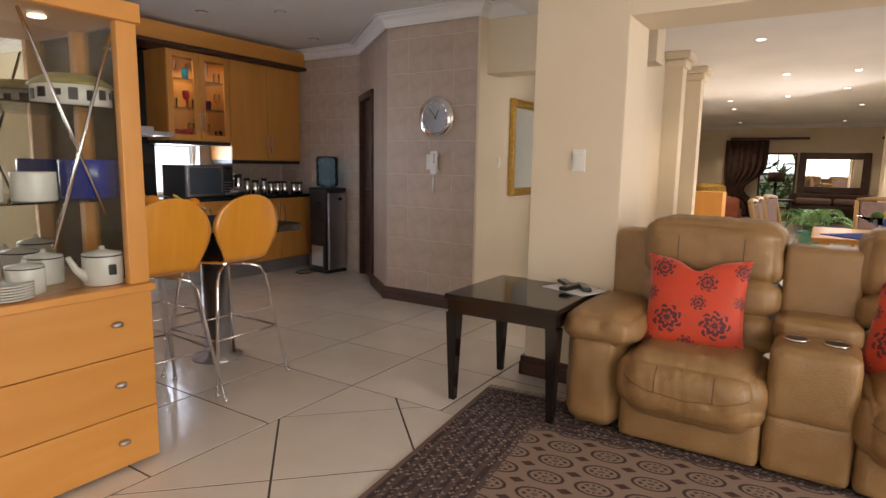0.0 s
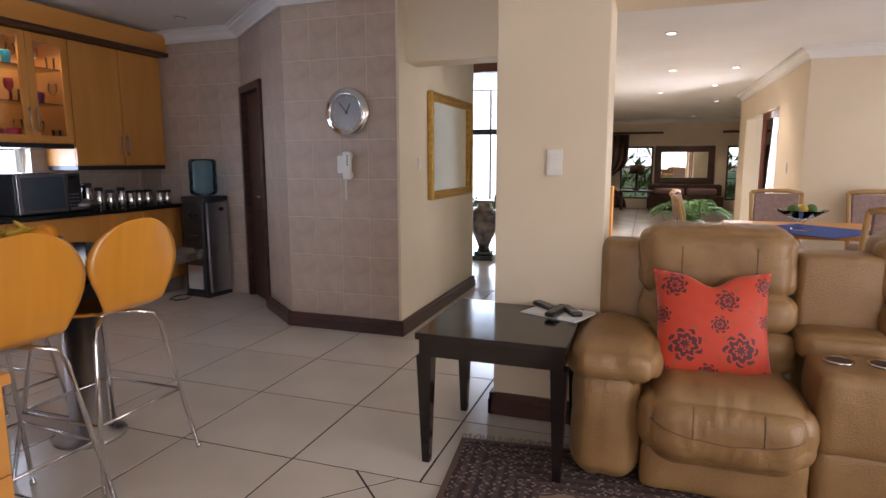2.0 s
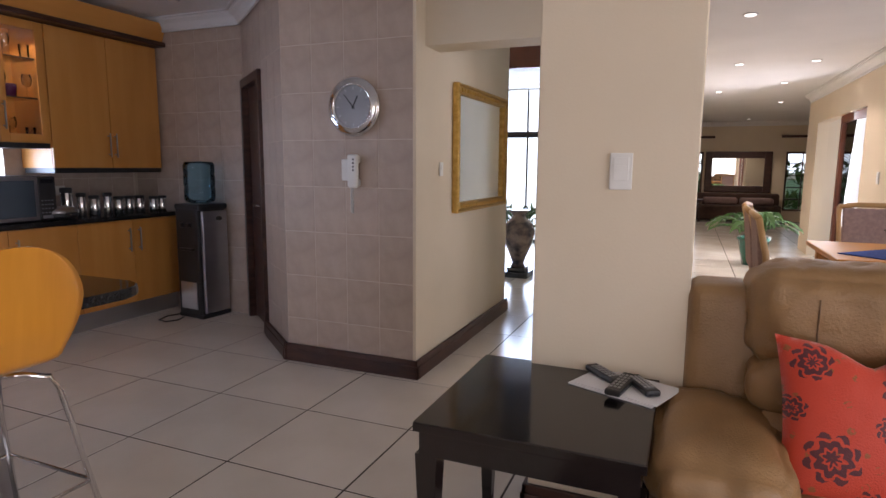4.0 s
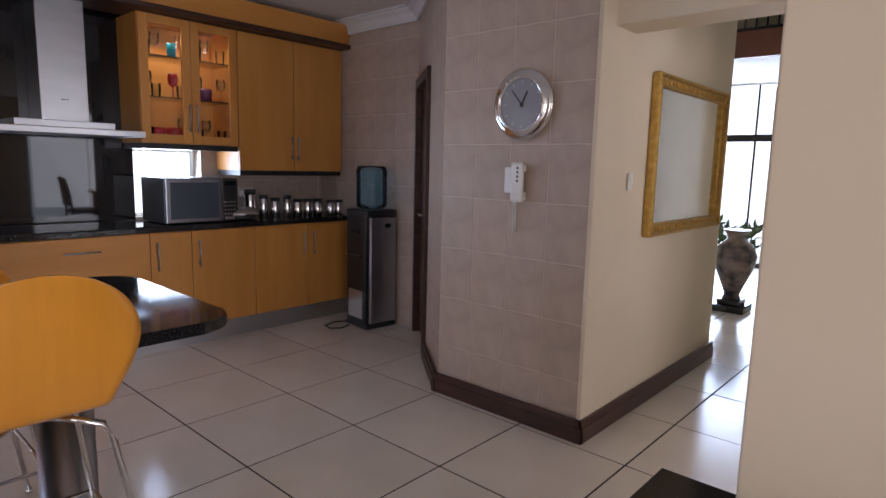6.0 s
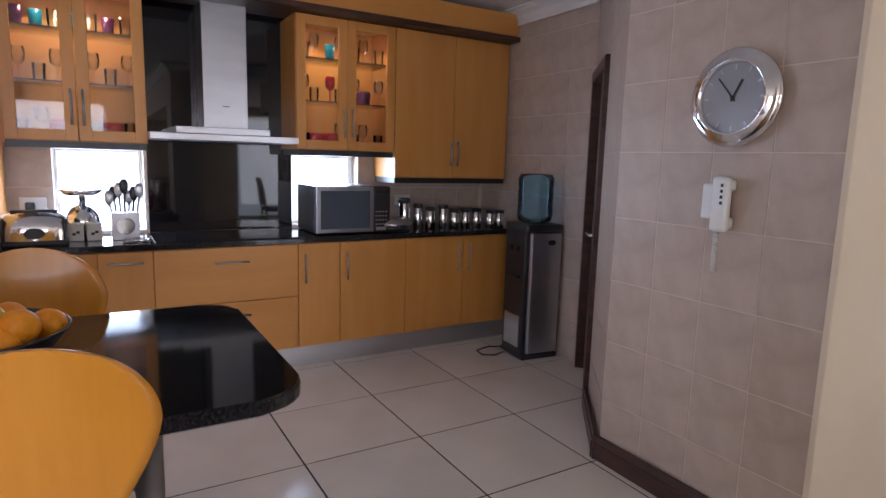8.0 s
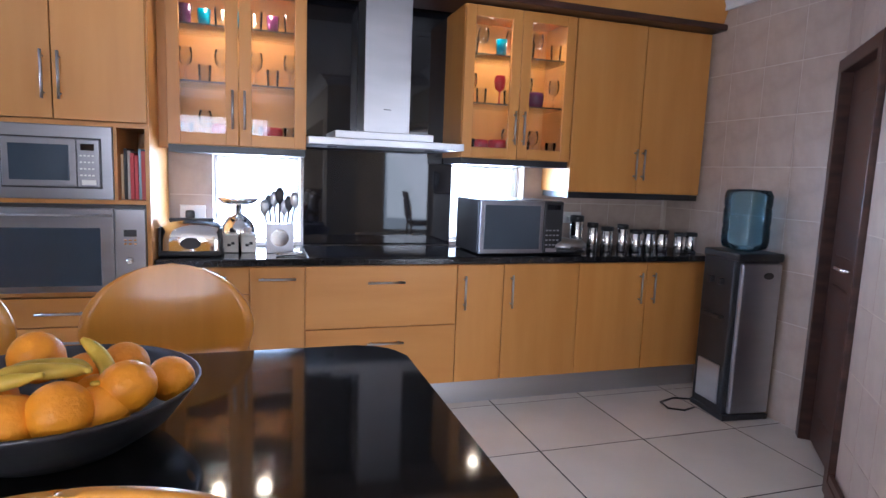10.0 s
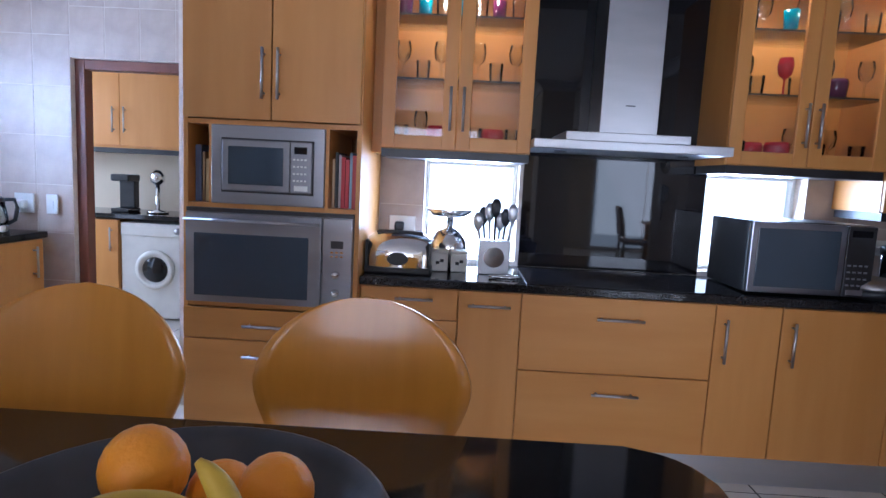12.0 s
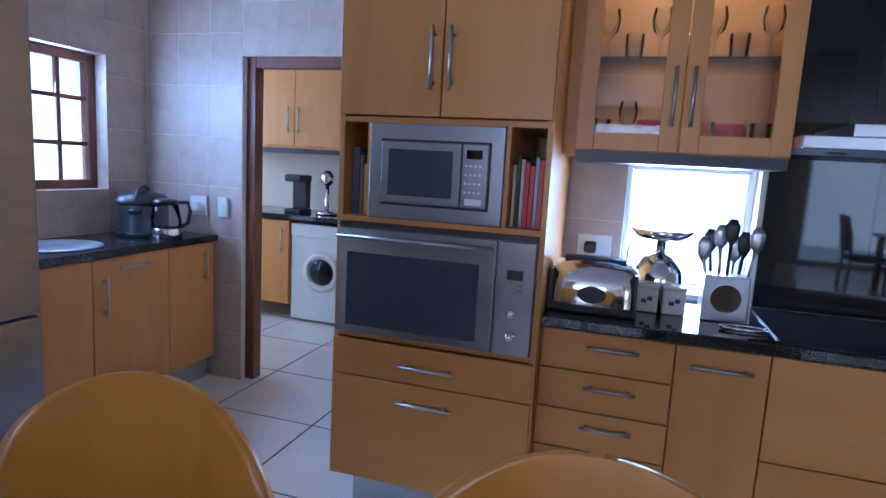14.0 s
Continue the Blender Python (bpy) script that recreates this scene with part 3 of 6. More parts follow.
def skirting(name, points, label="dark brown wooden skirting board"):
    s = Shape()
    pts = [Vector(p) for p in points]
    for a, b in zip(pts, pts[1:]):
        d = b - a
        m = Matrix.Translation((a.x, a.y, 0)) @ Matrix.Rotation(math.atan2(d.y, d.x), 4, "Z")
        s.box(-0.018, d.length + 0.018, -0.001, 0.018, 0, 0.12, 0.003, m=m)
        s.box(-0.024, d.length + 0.024, -0.001, 0.024, 0, 0.085, 0.004, m=m)
    return tagged(s.done(name, DARKWOOD), label, "trim", "", "structure")


PD = (PB - PA).normalized()
skirting("baseboard", [(-1.994, 6.2), (-1.994, 4.236), (-2.98, 4.236), tuple(PA + PD * (D0 - 0.05))])
skirting("baseboard_pier", [(-0.44, 3.5), (-0.44, 3.1), (-0.98, 3.1), (-0.98, 3.5)])
skirting("baseboard_hall", [(-1.6, 7.8), (-1.75, 7.8), (-1.75, 11.0), (-2.45, 11.0)])


# ---- windows and doors ----
def glazing(name, label, x0, x1, z0, z1, at, nx, nz, mat, bar=0.025, fw=0.05):
    """Window or glazed door in its local xz plane."""
    r = root(name, at, label, "window", "", "structure")
    s = Shape()
    s.box(x0, x0 + fw, -0.03, 0.03, z0, z1, 0.004).box(x1 - fw, x1, -0.03, 0.03, z0, z1, 0.004)
    s.box(x0 + fw, x1 - fw, -0.03, 0.03, z0, z0 + fw, 0.004).box(x0 + fw, x1 - fw, -0.03, 0.03, z1 - fw, z1, 0.004)
    for i in range(1, nx):
        x = x0 + (x1 - x0) * i / nx
        s.box(x - bar / 2, x + bar / 2, -0.015, 0.015, z0 + fw, z1 - fw)
    for i in range(1, nz):
        z = z0 + (z1 - z0) * i / nz
        s.box(x0 + fw, x1 - fw, -0.013, 0.013, z - bar / 2, z + bar / 2)
    s.done("frame", mat, r)
    for i in range(nx):
        for j in range(nz):
            p = Shape().box(x0 + (x1 - x0) * i / nx + 0.02, x0 + (x1 - x0) * (i + 1) / nx - 0.02, -0.003, 0.003, z0 + (z1 - z0) * j / nz + 0.02, z0 + (z1 - z0) * (j + 1) / nz - 0.02).done("pane", GLASS, r)
            p.visible_shadow = False
    return r


glazing("window_1", "brown wooden kitchen window with small panes", -5.52, -4.40, 1.16, 1.92, pose(0, WY - 0.12, 0), 5, 3, REDWOOD)
rz = math.pi / 2
glazing("window_2", "low frameless kitchen window over the counter", 1.94, 2.445, 0.93, 1.455, pose(BX - 0.15, 0, 0, 0, 0, 90), 1, 1, PLASTIC, fw=0.02)
glazing("window_3", "low frameless kitchen window behind the microwave", 3.43, 3.96, 0.93, 1.455, pose(BX - 0.15, 0, 0, 0, 0, 90), 1, 1, PLASTIC, fw=0.02)
glazing("window_4", "dark lounge window with small panes", -1.02, -0.14, 0.27, 1.75, pose(0, 18.08, 0), 2, 5, DARKWOOD)
glazing("window_5", "dark lounge window with small panes", 1.75, 2.5, 0.27, 1.75, pose(0, 18.08, 0), 2, 5, DARKWOOD)
glazing("window_6", "glazed sliding door with a brown wooden frame", 8.9, 10.3, 0.0, 2.03, pose(1.37, 0, 0, 0, 0, 90), 1, 1, REDWOOD, fw=0.1)
glazing("window_7", "glazed front door and fanlight in a dark frame", -4.35, -2.45, 0.0, 2.75, pose(0, 11.1, 0), 3, 1, BLACKWOOD, fw=0.07)
slab("front_door_rail", -4.3, -2.5, 11.02, 11.12, 1.83, 1.93, BLACKWOOD, "dark rail between front door and fanlight", "door")
glazing("window_8", "unseen white patio doors added for daylight with curtains", -1.3, 2.5, 0.0, 2.3, pose(4.08, 0, 0, 0, 0, 90), 3, 1, PLASTIC, fw=0.06)
glazing("window_10", "tall white dining patio doors", 4.9, 7.2, 0.0, 2.3, pose(4.08, 0, 0, 0, 0, 90), 2, 1, PLASTIC, fw=0.07)
# Unseen south doors, added to go with the fill lamp there.
glazing("window_9", "unseen white patio doors added for daylight", -0.8, 2.4, 0.0, 2.2, pose(0, -4.1, 0), 3, 1, PLASTIC, fw=0.06)
df = root("door_2", Matrix(), "dark red-brown wooden frame of the scullery doorway", "door frame", "", "structure")
Shape().box(DX - 0.13, DX - 0.05, -0.262, -0.2, 0, 1.97, 0.005).box(DX - 0.13, DX - 0.05, -0.2, 0.6, 1.91, 1.97, 0.005).done("frame", REDWOOD, df)
for nm, x0, x1, y0, y1, z0, z1 in (("backdrop", -8.5, -8.45, 1.0, 6.0, -0.2, 3.5), ("backdrop", -5.94, -3.5, -1.5, -1.45, 0.4, 3.2), ("backdrop", -6.5, -2.95, 12.6, 12.65, -0.2, 4.5), ("backdrop", -4, 5, 22, 22.05, 1.2, 4.5), ("backdrop", 5.0, 5.05, 8, 12.2, -0.2, 3), ("backdrop", 5.5, 5.55, -3, 7.3, -0.2, 3.4)):
    slab(nm, x0, x1, y0, y1, z0, z1, SKYGLOW, "bright overexposed daylight outside", "backdrop")


# ---- kitchen cabinets ----
def bar_handle(s, p, axis, length, out):
    """Steel bar on two posts; axis and out are unit vectors."""
    p, a, o = Vector(p), Vector(axis), Vector(out)
    s.tube([p - a * length / 2 + o * 0.03, p + a * length / 2 + o * 0.03], 0.0065)
    for k in (-0.38, 0.38):
        s.tube([p + a * length * k, p + a * length * k + o * 0.03], 0.005)


def front(parent, x, y0, y1, z0, z1, handle=None, mat=None, glass=False, name="door"):
    g = 0.0025
    s = Shape()
    if glass:
        w = 0.065
        s.box(x - 0.02, x, y0 + g, y0 + w, z0 + g, z1 - g, 0.003).box(x - 0.02, x, y1 - w, y1 - g, z0 + g, z1 - g, 0.003)
        s.box(x - 0.02, x, y0 + w, y1 - w, z0 + g, z0 + w, 0.003).box(x - 0.02, x, y0 + w, y1 - w, z1 - w, z1 - g, 0.003)
    else:
        s.box(x - 0.02, x, y0 + g, y1 - g, z0 + g, z1 - g, 0.0025)
    d = s.done(name, mat or MAPLE, parent)
    if glass:
        Shape().box(x - 0.012, x - 0.008, y0 + 0.06, y1 - 0.06, z0 + 0.06, z1 - 0.06).done("pane", GLASS, d).visible_shadow = False
    if handle:
        hs = Shape()
        hy, hz, axis, ln = handle
        bar_handle(hs, (x, hy, hz), axis, ln, (1, 0, 0))
        hs.done("handle", STEEL, d, True)
    return d


H, V = (0, 1, 0), (0, 0, 1)
FX = -4.845
base = root("base_cabinet", Matrix(), "maple base cabinets with steel bar handles under black granite", "cabinet")
Shape().box(BX, FX - 0.021, 1.70, 5.09, 0.15, 0.868).done("body", MAPLE, base)
Shape().box(BX, FX - 0.05, 1.70, 5.09, 0, 0.15).done("plinth", ALU, base)
for z0, z1 in ((0.72, 0.865), (0.575, 0.72), (0.43, 0.575), (0.15, 0.43)):
    front(base, FX, 1.705, 2.15, z0, z1, (1.95, z1 - 0.05, H, 0.17), MAPLE_H, name="drawer")
front(base, FX, 2.15, 2.435, 0.15, 0.865, (2.29, 0.80, H, 0.19))
front(base, FX, 2.435, 3.305, 0.51, 0.865, (2.88, 0.77, H, 0.21), MAPLE_H, name="drawer")
front(base, FX, 2.435, 3.305, 0.15, 0.51, (2.88, 0.42, H, 0.21), MAPLE_H, name="drawer")
front(base, FX, 3.305, 3.60, 0.15, 0.865, (3.35, 0.70, V, 0.20))
front(base, FX, 3.60, 4.11, 0.15, 0.865, (3.65, 0.70, V, 0.20))
front(base, FX, 4.11, 4.61, 0.15, 0.865, (4.56, 0.70, V, 0.20))
front(base, FX, 4.61, 5.09, 0.15, 0.865, (4.66, 0.70, V, 0.20))
tagged(Shape().box(BX + 0.002, -4.82, 1.70, 5.10, 0.87, 0.91, 0.006).done("worktop", GRANITE), "polished black granite kitchen worktop", "worktop")
hob = root("hob", pose(-5.07, 2.88, 0.911), "flush black glass induction hob", "hob")
Shape().box(-0.25, 0.25, -0.43, 0.43, 0, 0.005, 0.002).done("glass_top", BLACKGLASS, hob)
tagged(Shape().box(BX - 0.008, BX + 0.006, 2.465, 3.425, 0.912, 2.5).done("splashback", BLACKGLASS), "glossy black glass splashback behind the hob", "splashback")

# tall oven unit
tall = root("oven_cabinet", Matrix(), "tall maple cabinet housing microwave and oven", "cabinet")
TX = -4.777
s = Shape()
s.box(BX, TX, 0.925, 0.945, 0.18, 2.38).box(BX, TX, 1.68, 1.70, 0.18, 2.38).box(BX, TX - 0.02, 0.945, 1.68, 2.36, 2.38)
s.box(BX, TX - 0.003, 0.945, 1.68, 1.545, 1.565).box(BX, TX - 0.003, 0.945, 1.68, 1.185, 1.205).box(BX, TX - 0.003, 0.945, 1.68, 0.745, 0.765).box(BX, TX - 0.02, 0.945, 1.68, 0.18, 0.2)
s.box(BX, BX + 0.02, 0.945, 1.68, 0.18, 2.38).box(BX + 0.1, TX - 0.004, 1.035, 1.05, 1.205, 1.545).box(BX + 0.1, TX - 0.004, 1.545, 1.56, 1.205, 1.545)
s.done("body", MAPLE, tall)
Shape().box(BX, TX - 0.3, 0.96, 1.67, 0, 0.18).box(TX - 0.3, TX - 0.1, 0.98, 1.67, 0, 0.18).done("plinth", ALU, tall)
front(tall, TX + 0.018, 0.928, 1.312, 1.567, 2.38, (1.279, 1.76, V, 0.21))
front(tall, TX + 0.018, 1.312, 1.697, 1.567, 2.38, (1.345, 1.76, V, 0.21))
front(tall, TX + 0.018, 0.928, 1.697, 0.60, 0.743, (1.31, 0.67, H, 0.21), MAPLE_H, name="drawer")
front(tall, TX + 0.018, 0.928, 1.697, 0.19, 0.60, (1.31, 0.53, H, 0.21), MAPLE_H, name="drawer")

oven = root("oven", Matrix(), "wide built-in stainless steel oven with dark glass", "oven")
Shape().box(-5.3, TX + 0.012, 0.947, 1.678, 0.768, 1.17, 0.002).done("body", DARKSTEEL, oven)
s = Shape().box(TX + 0.012, TX + 0.032, 0.947, 1.543, 0.77, 1.165, 0.004)
s.done("door", DARKSTEEL, oven)
Shape().box(TX + 0.026, TX + 0.0345, 0.985, 1.487, 0.80, 1.075, 0.002).done("window", OVENGLASS, oven)
s = Shape()
bar_handle(s, (TX + 0.03, 1.245, 1.135), H, 0.585, (1, 0, 0))
s.done("handle", STEEL, oven, True)
Shape().box(TX + 0.012, TX + 0.032, 1.548, 1.678, 0.77, 1.165, 0.004).done("control_panel", DARKSTEEL, oven)
Shape().box(TX + 0.03, TX + 0.034, 1.585, 1.64, 1.035, 1.068).done("display", BLACK, oven)
Shape().box(TX - 0.01, TX + 0.022, 0.947, 1.678, 1.167, 1.184).done("vent", BLACK, oven)
for z in (0.84, 0.92):
    Shape().lathe([(0.018, 0), (0.018, 0.012), (0.012, 0.03)], TX + 0.032, 1.61, z, 16, Matrix.Rotation(math.pi / 2, 3, "Y")).done("knob", CHROME, oven, True)
for i in range(3):
    for z in (1.0, 1.018):
        Shape().box(TX + 0.031, TX + 0.035, 1.585 + i * 0.021, 1.597 + i * 0.021, z - 0.003, z + 0.003).done("button", CHROME, oven)


def microwave(name, label, at, w, h, d, panel, frame_mat, built_in=False):
    r = root(name, at, label, "microwave")
    Shape().box(-d, 0, -w / 2, w / 2, 0, h, 0.006).done("body", frame_mat if built_in else BLACK, r)
    if built_in:
        Shape().box(0, 0.012, -w / 2, w / 2, 0, h, 0.004).done("trim_frame", DARKSTEEL, r)
        Shape().box(0.008, 0.016, -w / 2 + 0.045, w / 2 - 0.045, 0.05, h - 0.055, 0.003).done("recess", BLACK, r)
    i = 0.052 if built_in else 0.004
    y0, y1, z0, z1 = -w / 2 + i, w / 2 - i, (0.058 if built_in else 0.004), h - (0.062 if built_in else 0.004)
    Shape().box(0.004, 0.026, y0, y1 - panel, z0, z1, 0.004).done("door", DARKSTEEL, r)
    Shape().box(0.02, 0.028, y0 + 0.028, y1 - panel - 0.028, z0 + 0.028, z1 - 0.028, 0.002).done("window", OVENGLASS, r)
    Shape().box(0.004, 0.025, y1 - panel + 0.003, y1, z0, z1, 0.004).done("control_panel", DARKSTEEL if built_in else BLACK, r)
    for a in range(4):
        for c in range(4):
            Shape().box(0.024, 0.027, y1 - panel + 0.015 + a * (panel - 0.03) / 4, y1 - panel + 0.015 + (a + 0.6) * (panel - 0.03) / 4, z0 + 0.05 + c * 0.03, z0 + 0.058 + c * 0.03).done("button", PLASTIC if built_in else STEEL, r)
    Shape().box(0.024, 0.0275, y1 - panel + 0.02, y1 - 0.02, z1 - 0.05, z1 - 0.02).done("display", BLACKGLASS, r)
    Shape().box(0.024, 0.028, y1 - panel + 0.02, y1 - 0.015, z0 + 0.01, z0 + 0.034, 0.002).done("opener", STEEL if not built_in else PLASTIC, r)
    return r


microwave("microwave", "built-in stainless steel microwave in the tall cabinet", pose(TX + 0.0, 1.2975, 1.206), 0.493, 0.338, 0.4, 0.095, STEEL, True)
microwave("microwave", "freestanding steel and black microwave on the worktop", pose(-4.93, 3.73, 0.915), 0.56, 0.33, 0.4, 0.13, STEEL, False)


def book(at, w, d, h, mat):
    return tagged(Shape().box(0, -d, 0, w, 0, h, 0.002).done("book", mat, None, False, at), "slim cookbook standing upright in the oven cabinet", "book", "cookbooks")


bm_cols = [simple("book_cover", c, tuple(v * 1.2 for v in c), 5, (0.4, 0.5), bump=0) for c in ((0.5, 0.35, 0.2), (0.03, 0.03, 0.03), (0.55, 0.52, 0.5), (0.45, 0.03, 0.04), (0.5, 0.05, 0.06), (0.3, 0.45, 0.55), (0.45, 0.06, 0.05), (0.1, 0.12, 0.2), (0.5, 0.4, 0.2), (0.3, 0.2, 0.1))]
yy = 1.565
for i in range(7):
    w = (0.012, 0.013, 0.012, 0.018, 0.016, 0.012, 0.018)[i]
    book(pose(TX - 0.05 - 0.004 * (i % 3), yy, 1.206), w, 0.2, 0.215 + 0.02 * ((i * 3) % 4) / 2, bm_cols[i])
    yy += w + 0.001
yy = 0.95
for i in range(4):
    w = (0.028, 0.012, 0.014, 0.02)[i]
    book(pose(TX - 0.06 - 0.004 * i, yy, 1.206), w, 0.2, 0.25 - 0.03 * (i % 3), bm_cols[(7, 9, 8, 0)[i]])
    yy += w + 0.002

# wall cabinets
UX = -5.02


def wall_cabinet(y0, y1, z0, z1, glass, label, name="wall_cabinet"):
    r = root(name, Matrix(), label, "cabinet", "kitchen wall cabinets")
    s = Shape()
    s.box(BX + 0.002, UX - 0.021, y0, y0 + 0.018, z0, z1).box(BX + 0.002, UX - 0.021, y1 - 0.018, y1, z0, z1)
    s.box(BX + 0.002, UX - 0.021, y0 + 0.018, y1 - 0.018, z0, z0 + 0.018).box(BX + 0.002, UX - 0.021, y0 + 0.018, y1 - 0.018, z1 - 0.018, z1)
    s.box(BX + 0.002, BX + 0.012, y0 + 0.018, y1 - 0.018, z0 + 0.018, z1 - 0.018)
    s.done("body", MAPLE, r)
    ym = (y0 + y1) / 2
    hz = z0 + 0.19
    front(r, UX, y0, ym, z0, z1, (ym - 0.03, hz, V, 0.2), glass=glass)
    front(r, UX, ym, y1, z0, z1, (ym + 0.03, hz, V, 0.2), glass=glass)
    Shape().box(BX + 0.02, UX - 0.01, y0 + 0.005, y1 - 0.005, z0 - 0.04, z0 - 0.001).done("light_pelmet", BLACK, r)
    if glass:
        for z in (z0 + 0.33, z0 + 0.62):
            Shape().box(BX + 0.02, UX - 0.04, y0 + 0.02, y1 - 0.02, z - 0.004, z + 0.004).done("glass_shelf", GLASS, r).visible_shadow = False
            Shape().box(UX - 0.04, UX - 0.036, y0 + 0.02, y1 - 0.02, z - 0.004, z + 0.004).done("shelf_edge", BLACK, r)
        for y in (y0 + 0.22, y1 - 0.22):
            Shape().lathe([(0.03, 0), (0.03, 0.008)], -5.15, y, z1 - 0.028, 16).done("lamp", LAMP_ON, r)
            li = new("cabinet_lamp", bpy.data.lights.new("cabinet_lamp", "SPOT"))
            li.data.energy, li.data.color, li.data.spot_size, li.data.shadow_soft_size = 7, WARM, radians(130), 0.03
            li.matrix_world = look((-5.15, y, z1 - 0.04), (-5.15, y, 0))
    return r


wall_cabinet(1.745, 2.45, 1.49, 2.38, True, "maple wall cabinet with lit glass doors and glassware")
wall_cabinet(3.355, 4.085, 1.49, 2.38, True, "maple wall cabinet with lit glass doors and glassware")
wall_cabinet(4.092, 5.11, 1.303, 2.38, False, "maple wall cabinet with two closed doors")
tagged(Shape().box(BX + 0.002, UX - 0.05, 1.70, 1.743, 1.47, 2.4).done("filler", MAPLE), "narrow maple filler beside the oven cabinet", "filler")
pel = root("cabinet_pelmet", Matrix(), "maple pelmet with a dark stripe above the wall cabinets", "pelmet")
Shape().prism([(-5.3, 2.40), (-4.965, 2.40), (-4.895, 2.58), (-5.3, 2.58)], 0.9, 5.13, m=Matrix(((1, 0, 0, 0), (0, 0, 1, 0), (0, 1, 0, 0), (0, 0, 0, 1)))).done("board", MAPLE_H, pel)
Shape().box(-5.3, -4.915, 0.9, 5.14, 2.385, 2.425, 0.008).done("stripe", DARKWOOD, pel)

hood = root("cooker_hood", Matrix(), "stainless steel chimney cooker hood", "cooker hood")
Shape().box(BX + 0.006, -4.905, 2.45, 3.335, 1.52, 1.562, 0.004).done("canopy", STEEL, hood)
Shape().box(BX + 0.006, -4.965, 2.60, 3.165, 1.562, 1.605, 0.003).done("step", STEEL, hood)
Shape().box(BX + 0.006, -5.125, 2.785, 3.06, 1.605, 2.40, 0.003).done("chimney", STEEL, hood)
Shape().box(-5.1245, -5.123, 2.9, 2.945, 1.745, 1.75).done("badge", BLACK, hood)
for y in (2.6, 3.18):
    Shape().lathe([(0.03, 0), (0.03, 0.005)], -5.1, y, 1.516, 16).done("lamp", BLACK, hood)


# ---- breakfast bar and stools ----
def rounded(x0, x1, y0, y1, r, n=6, corners=(1, 1, 1, 1)):
    out = []
    for (cx, cy, a0), on in zip(((x1 - r, y1 - r, 0), (x0 + r, y1 - r, 90), (x0 + r, y0 + r, 180), (x1 - r, y0 + r, 270)), corners):
        if on:
            out += [(cx + r * math.cos(radians(a0 + 90 * i / n)), cy + r * math.sin(radians(a0 + 90 * i / n))) for i in range(n + 1)]
        else:
            out.append((cx + (r if a0 in (0, 270) else -r), cy + (r if a0 in (0, 90) else -r)))
    return out


barc = root("breakfast_bar", Matrix(), "black granite breakfast bar on steel columns", "table")
Shape().prism(rounded(-3.25, -2.3, 0.7, 2.57, 0.12), 0.862, 0.90, 0.008).done("top", GRANITE, barc)
for y in (2.2, 1.15):
    Shape().lathe([(0.16, 0), (0.16, 0.015), (0.085, 0.03), (0.085, 0.86)], -2.79, y, 0, 32).done("column", STEEL, barc, True)


def bar_stool(at):
    """Seat faces +x, back at -x."""
    r = root("bar_stool", at, "honey coloured plywood bar stool with chrome legs", "bar stool", "stools round the breakfast bar")

    def half(v):
        # outline half-width along the shell, v from front edge to top of the back
        if v < 0.40:
            return 0.19 * (0.72 + 0.28 * math.sin(min(1, v / 0.2) * math.pi / 2)) - 0.06 * max(0, (v - 0.22) / 0.18) ** 2
        k = min(1.0, (v - 0.40) / 0.60)
        e = min(1, k / 0.62)
        low = 0.13 + 0.092 * e * e * (3 - 2 * e)
        cap = 0.222 * max(0.0, 1 - max(0, (k - 0.58) / 0.42) ** 2) ** 0.5
        return min(low, cap)

    def spine(v):
        pts = [(0.2, 0.695), (0.15, 0.71), (0.0, 0.71), (-0.13, 0.715), (-0.21, 0.75), (-0.238, 0.84), (-0.252, 0.93), (-0.264, 1.02), (-0.28, 1.11)]
        f = v * (len(pts) - 1)
        i = min(int(f), len(pts) - 2)
        k = f - i
        return pts[i][0] * (1 - k) + pts[i + 1][0] * k, pts[i][1] * (1 - k) + pts[i + 1][1] * k

    def shell(u, v):
        x, z = spine(v)
        q = (u * 2 - 1)
        w = half(v)
        back = max(0, (v - 0.45) / 0.55)
        return Vector((x + 0.045 * q * q * back * (w / 0.225) ** 2, q * w, z + (0.012 * q * q if v < 0.4 else 0)))

    sh = Shape().grid(16, 60, lambda u, v: shell(u, v * (2 - v))).done("seat_shell", STOOLWOOD, r, True)
    mod = sh.modifiers.new("thick", "SOLIDIFY")
    mod.thickness, mod.offset = 0.012, 0
    s = Shape()
    for sy in (-1, 1):
        for sx in (-1, 1):
            s.tube([(0.03 * sx, 0.0, 0.695), (0.12 * sx, 0.09 * sy, 0.69), (0.155 * sx, 0.145 * sy, 0.672), (0.17 * sx, 0.165 * sy, 0.62), (0.255 * sx, 0.255 * sy, 0.008)], 0.0095)
            s.lathe([(0.013, 0), (0.013, 0.02)], 0.256 * sx, 0.256 * sy, 0, 10)
    s.done("legs", CHROME, r, True)
    k = 0.215
    Shape().tube([(k, k, 0.3), (k, -k, 0.3), (-k, -k, 0.3), (-k, k, 0.3)], 0.007, closed=True).done("foot_ring", CHROME, r, True)
    Shape().lathe([(0.07, 0.695), (0.07, 0.707)], 0, 0, 0, 20).done("seat_plate", CHROME, r)
    return r


st = bar_stool(pose(-2.46, 2.02, 0, 0, 0, 180))
copy_thing(st, pose(-2.385, 1.51, 0, 0, 0, 176))
copy_thing(st, pose(-3.14, 1.955, 0, 0, 0, 0))
copy_thing(st, pose(-3.13, 1.385, 0, 0, 0, 3))

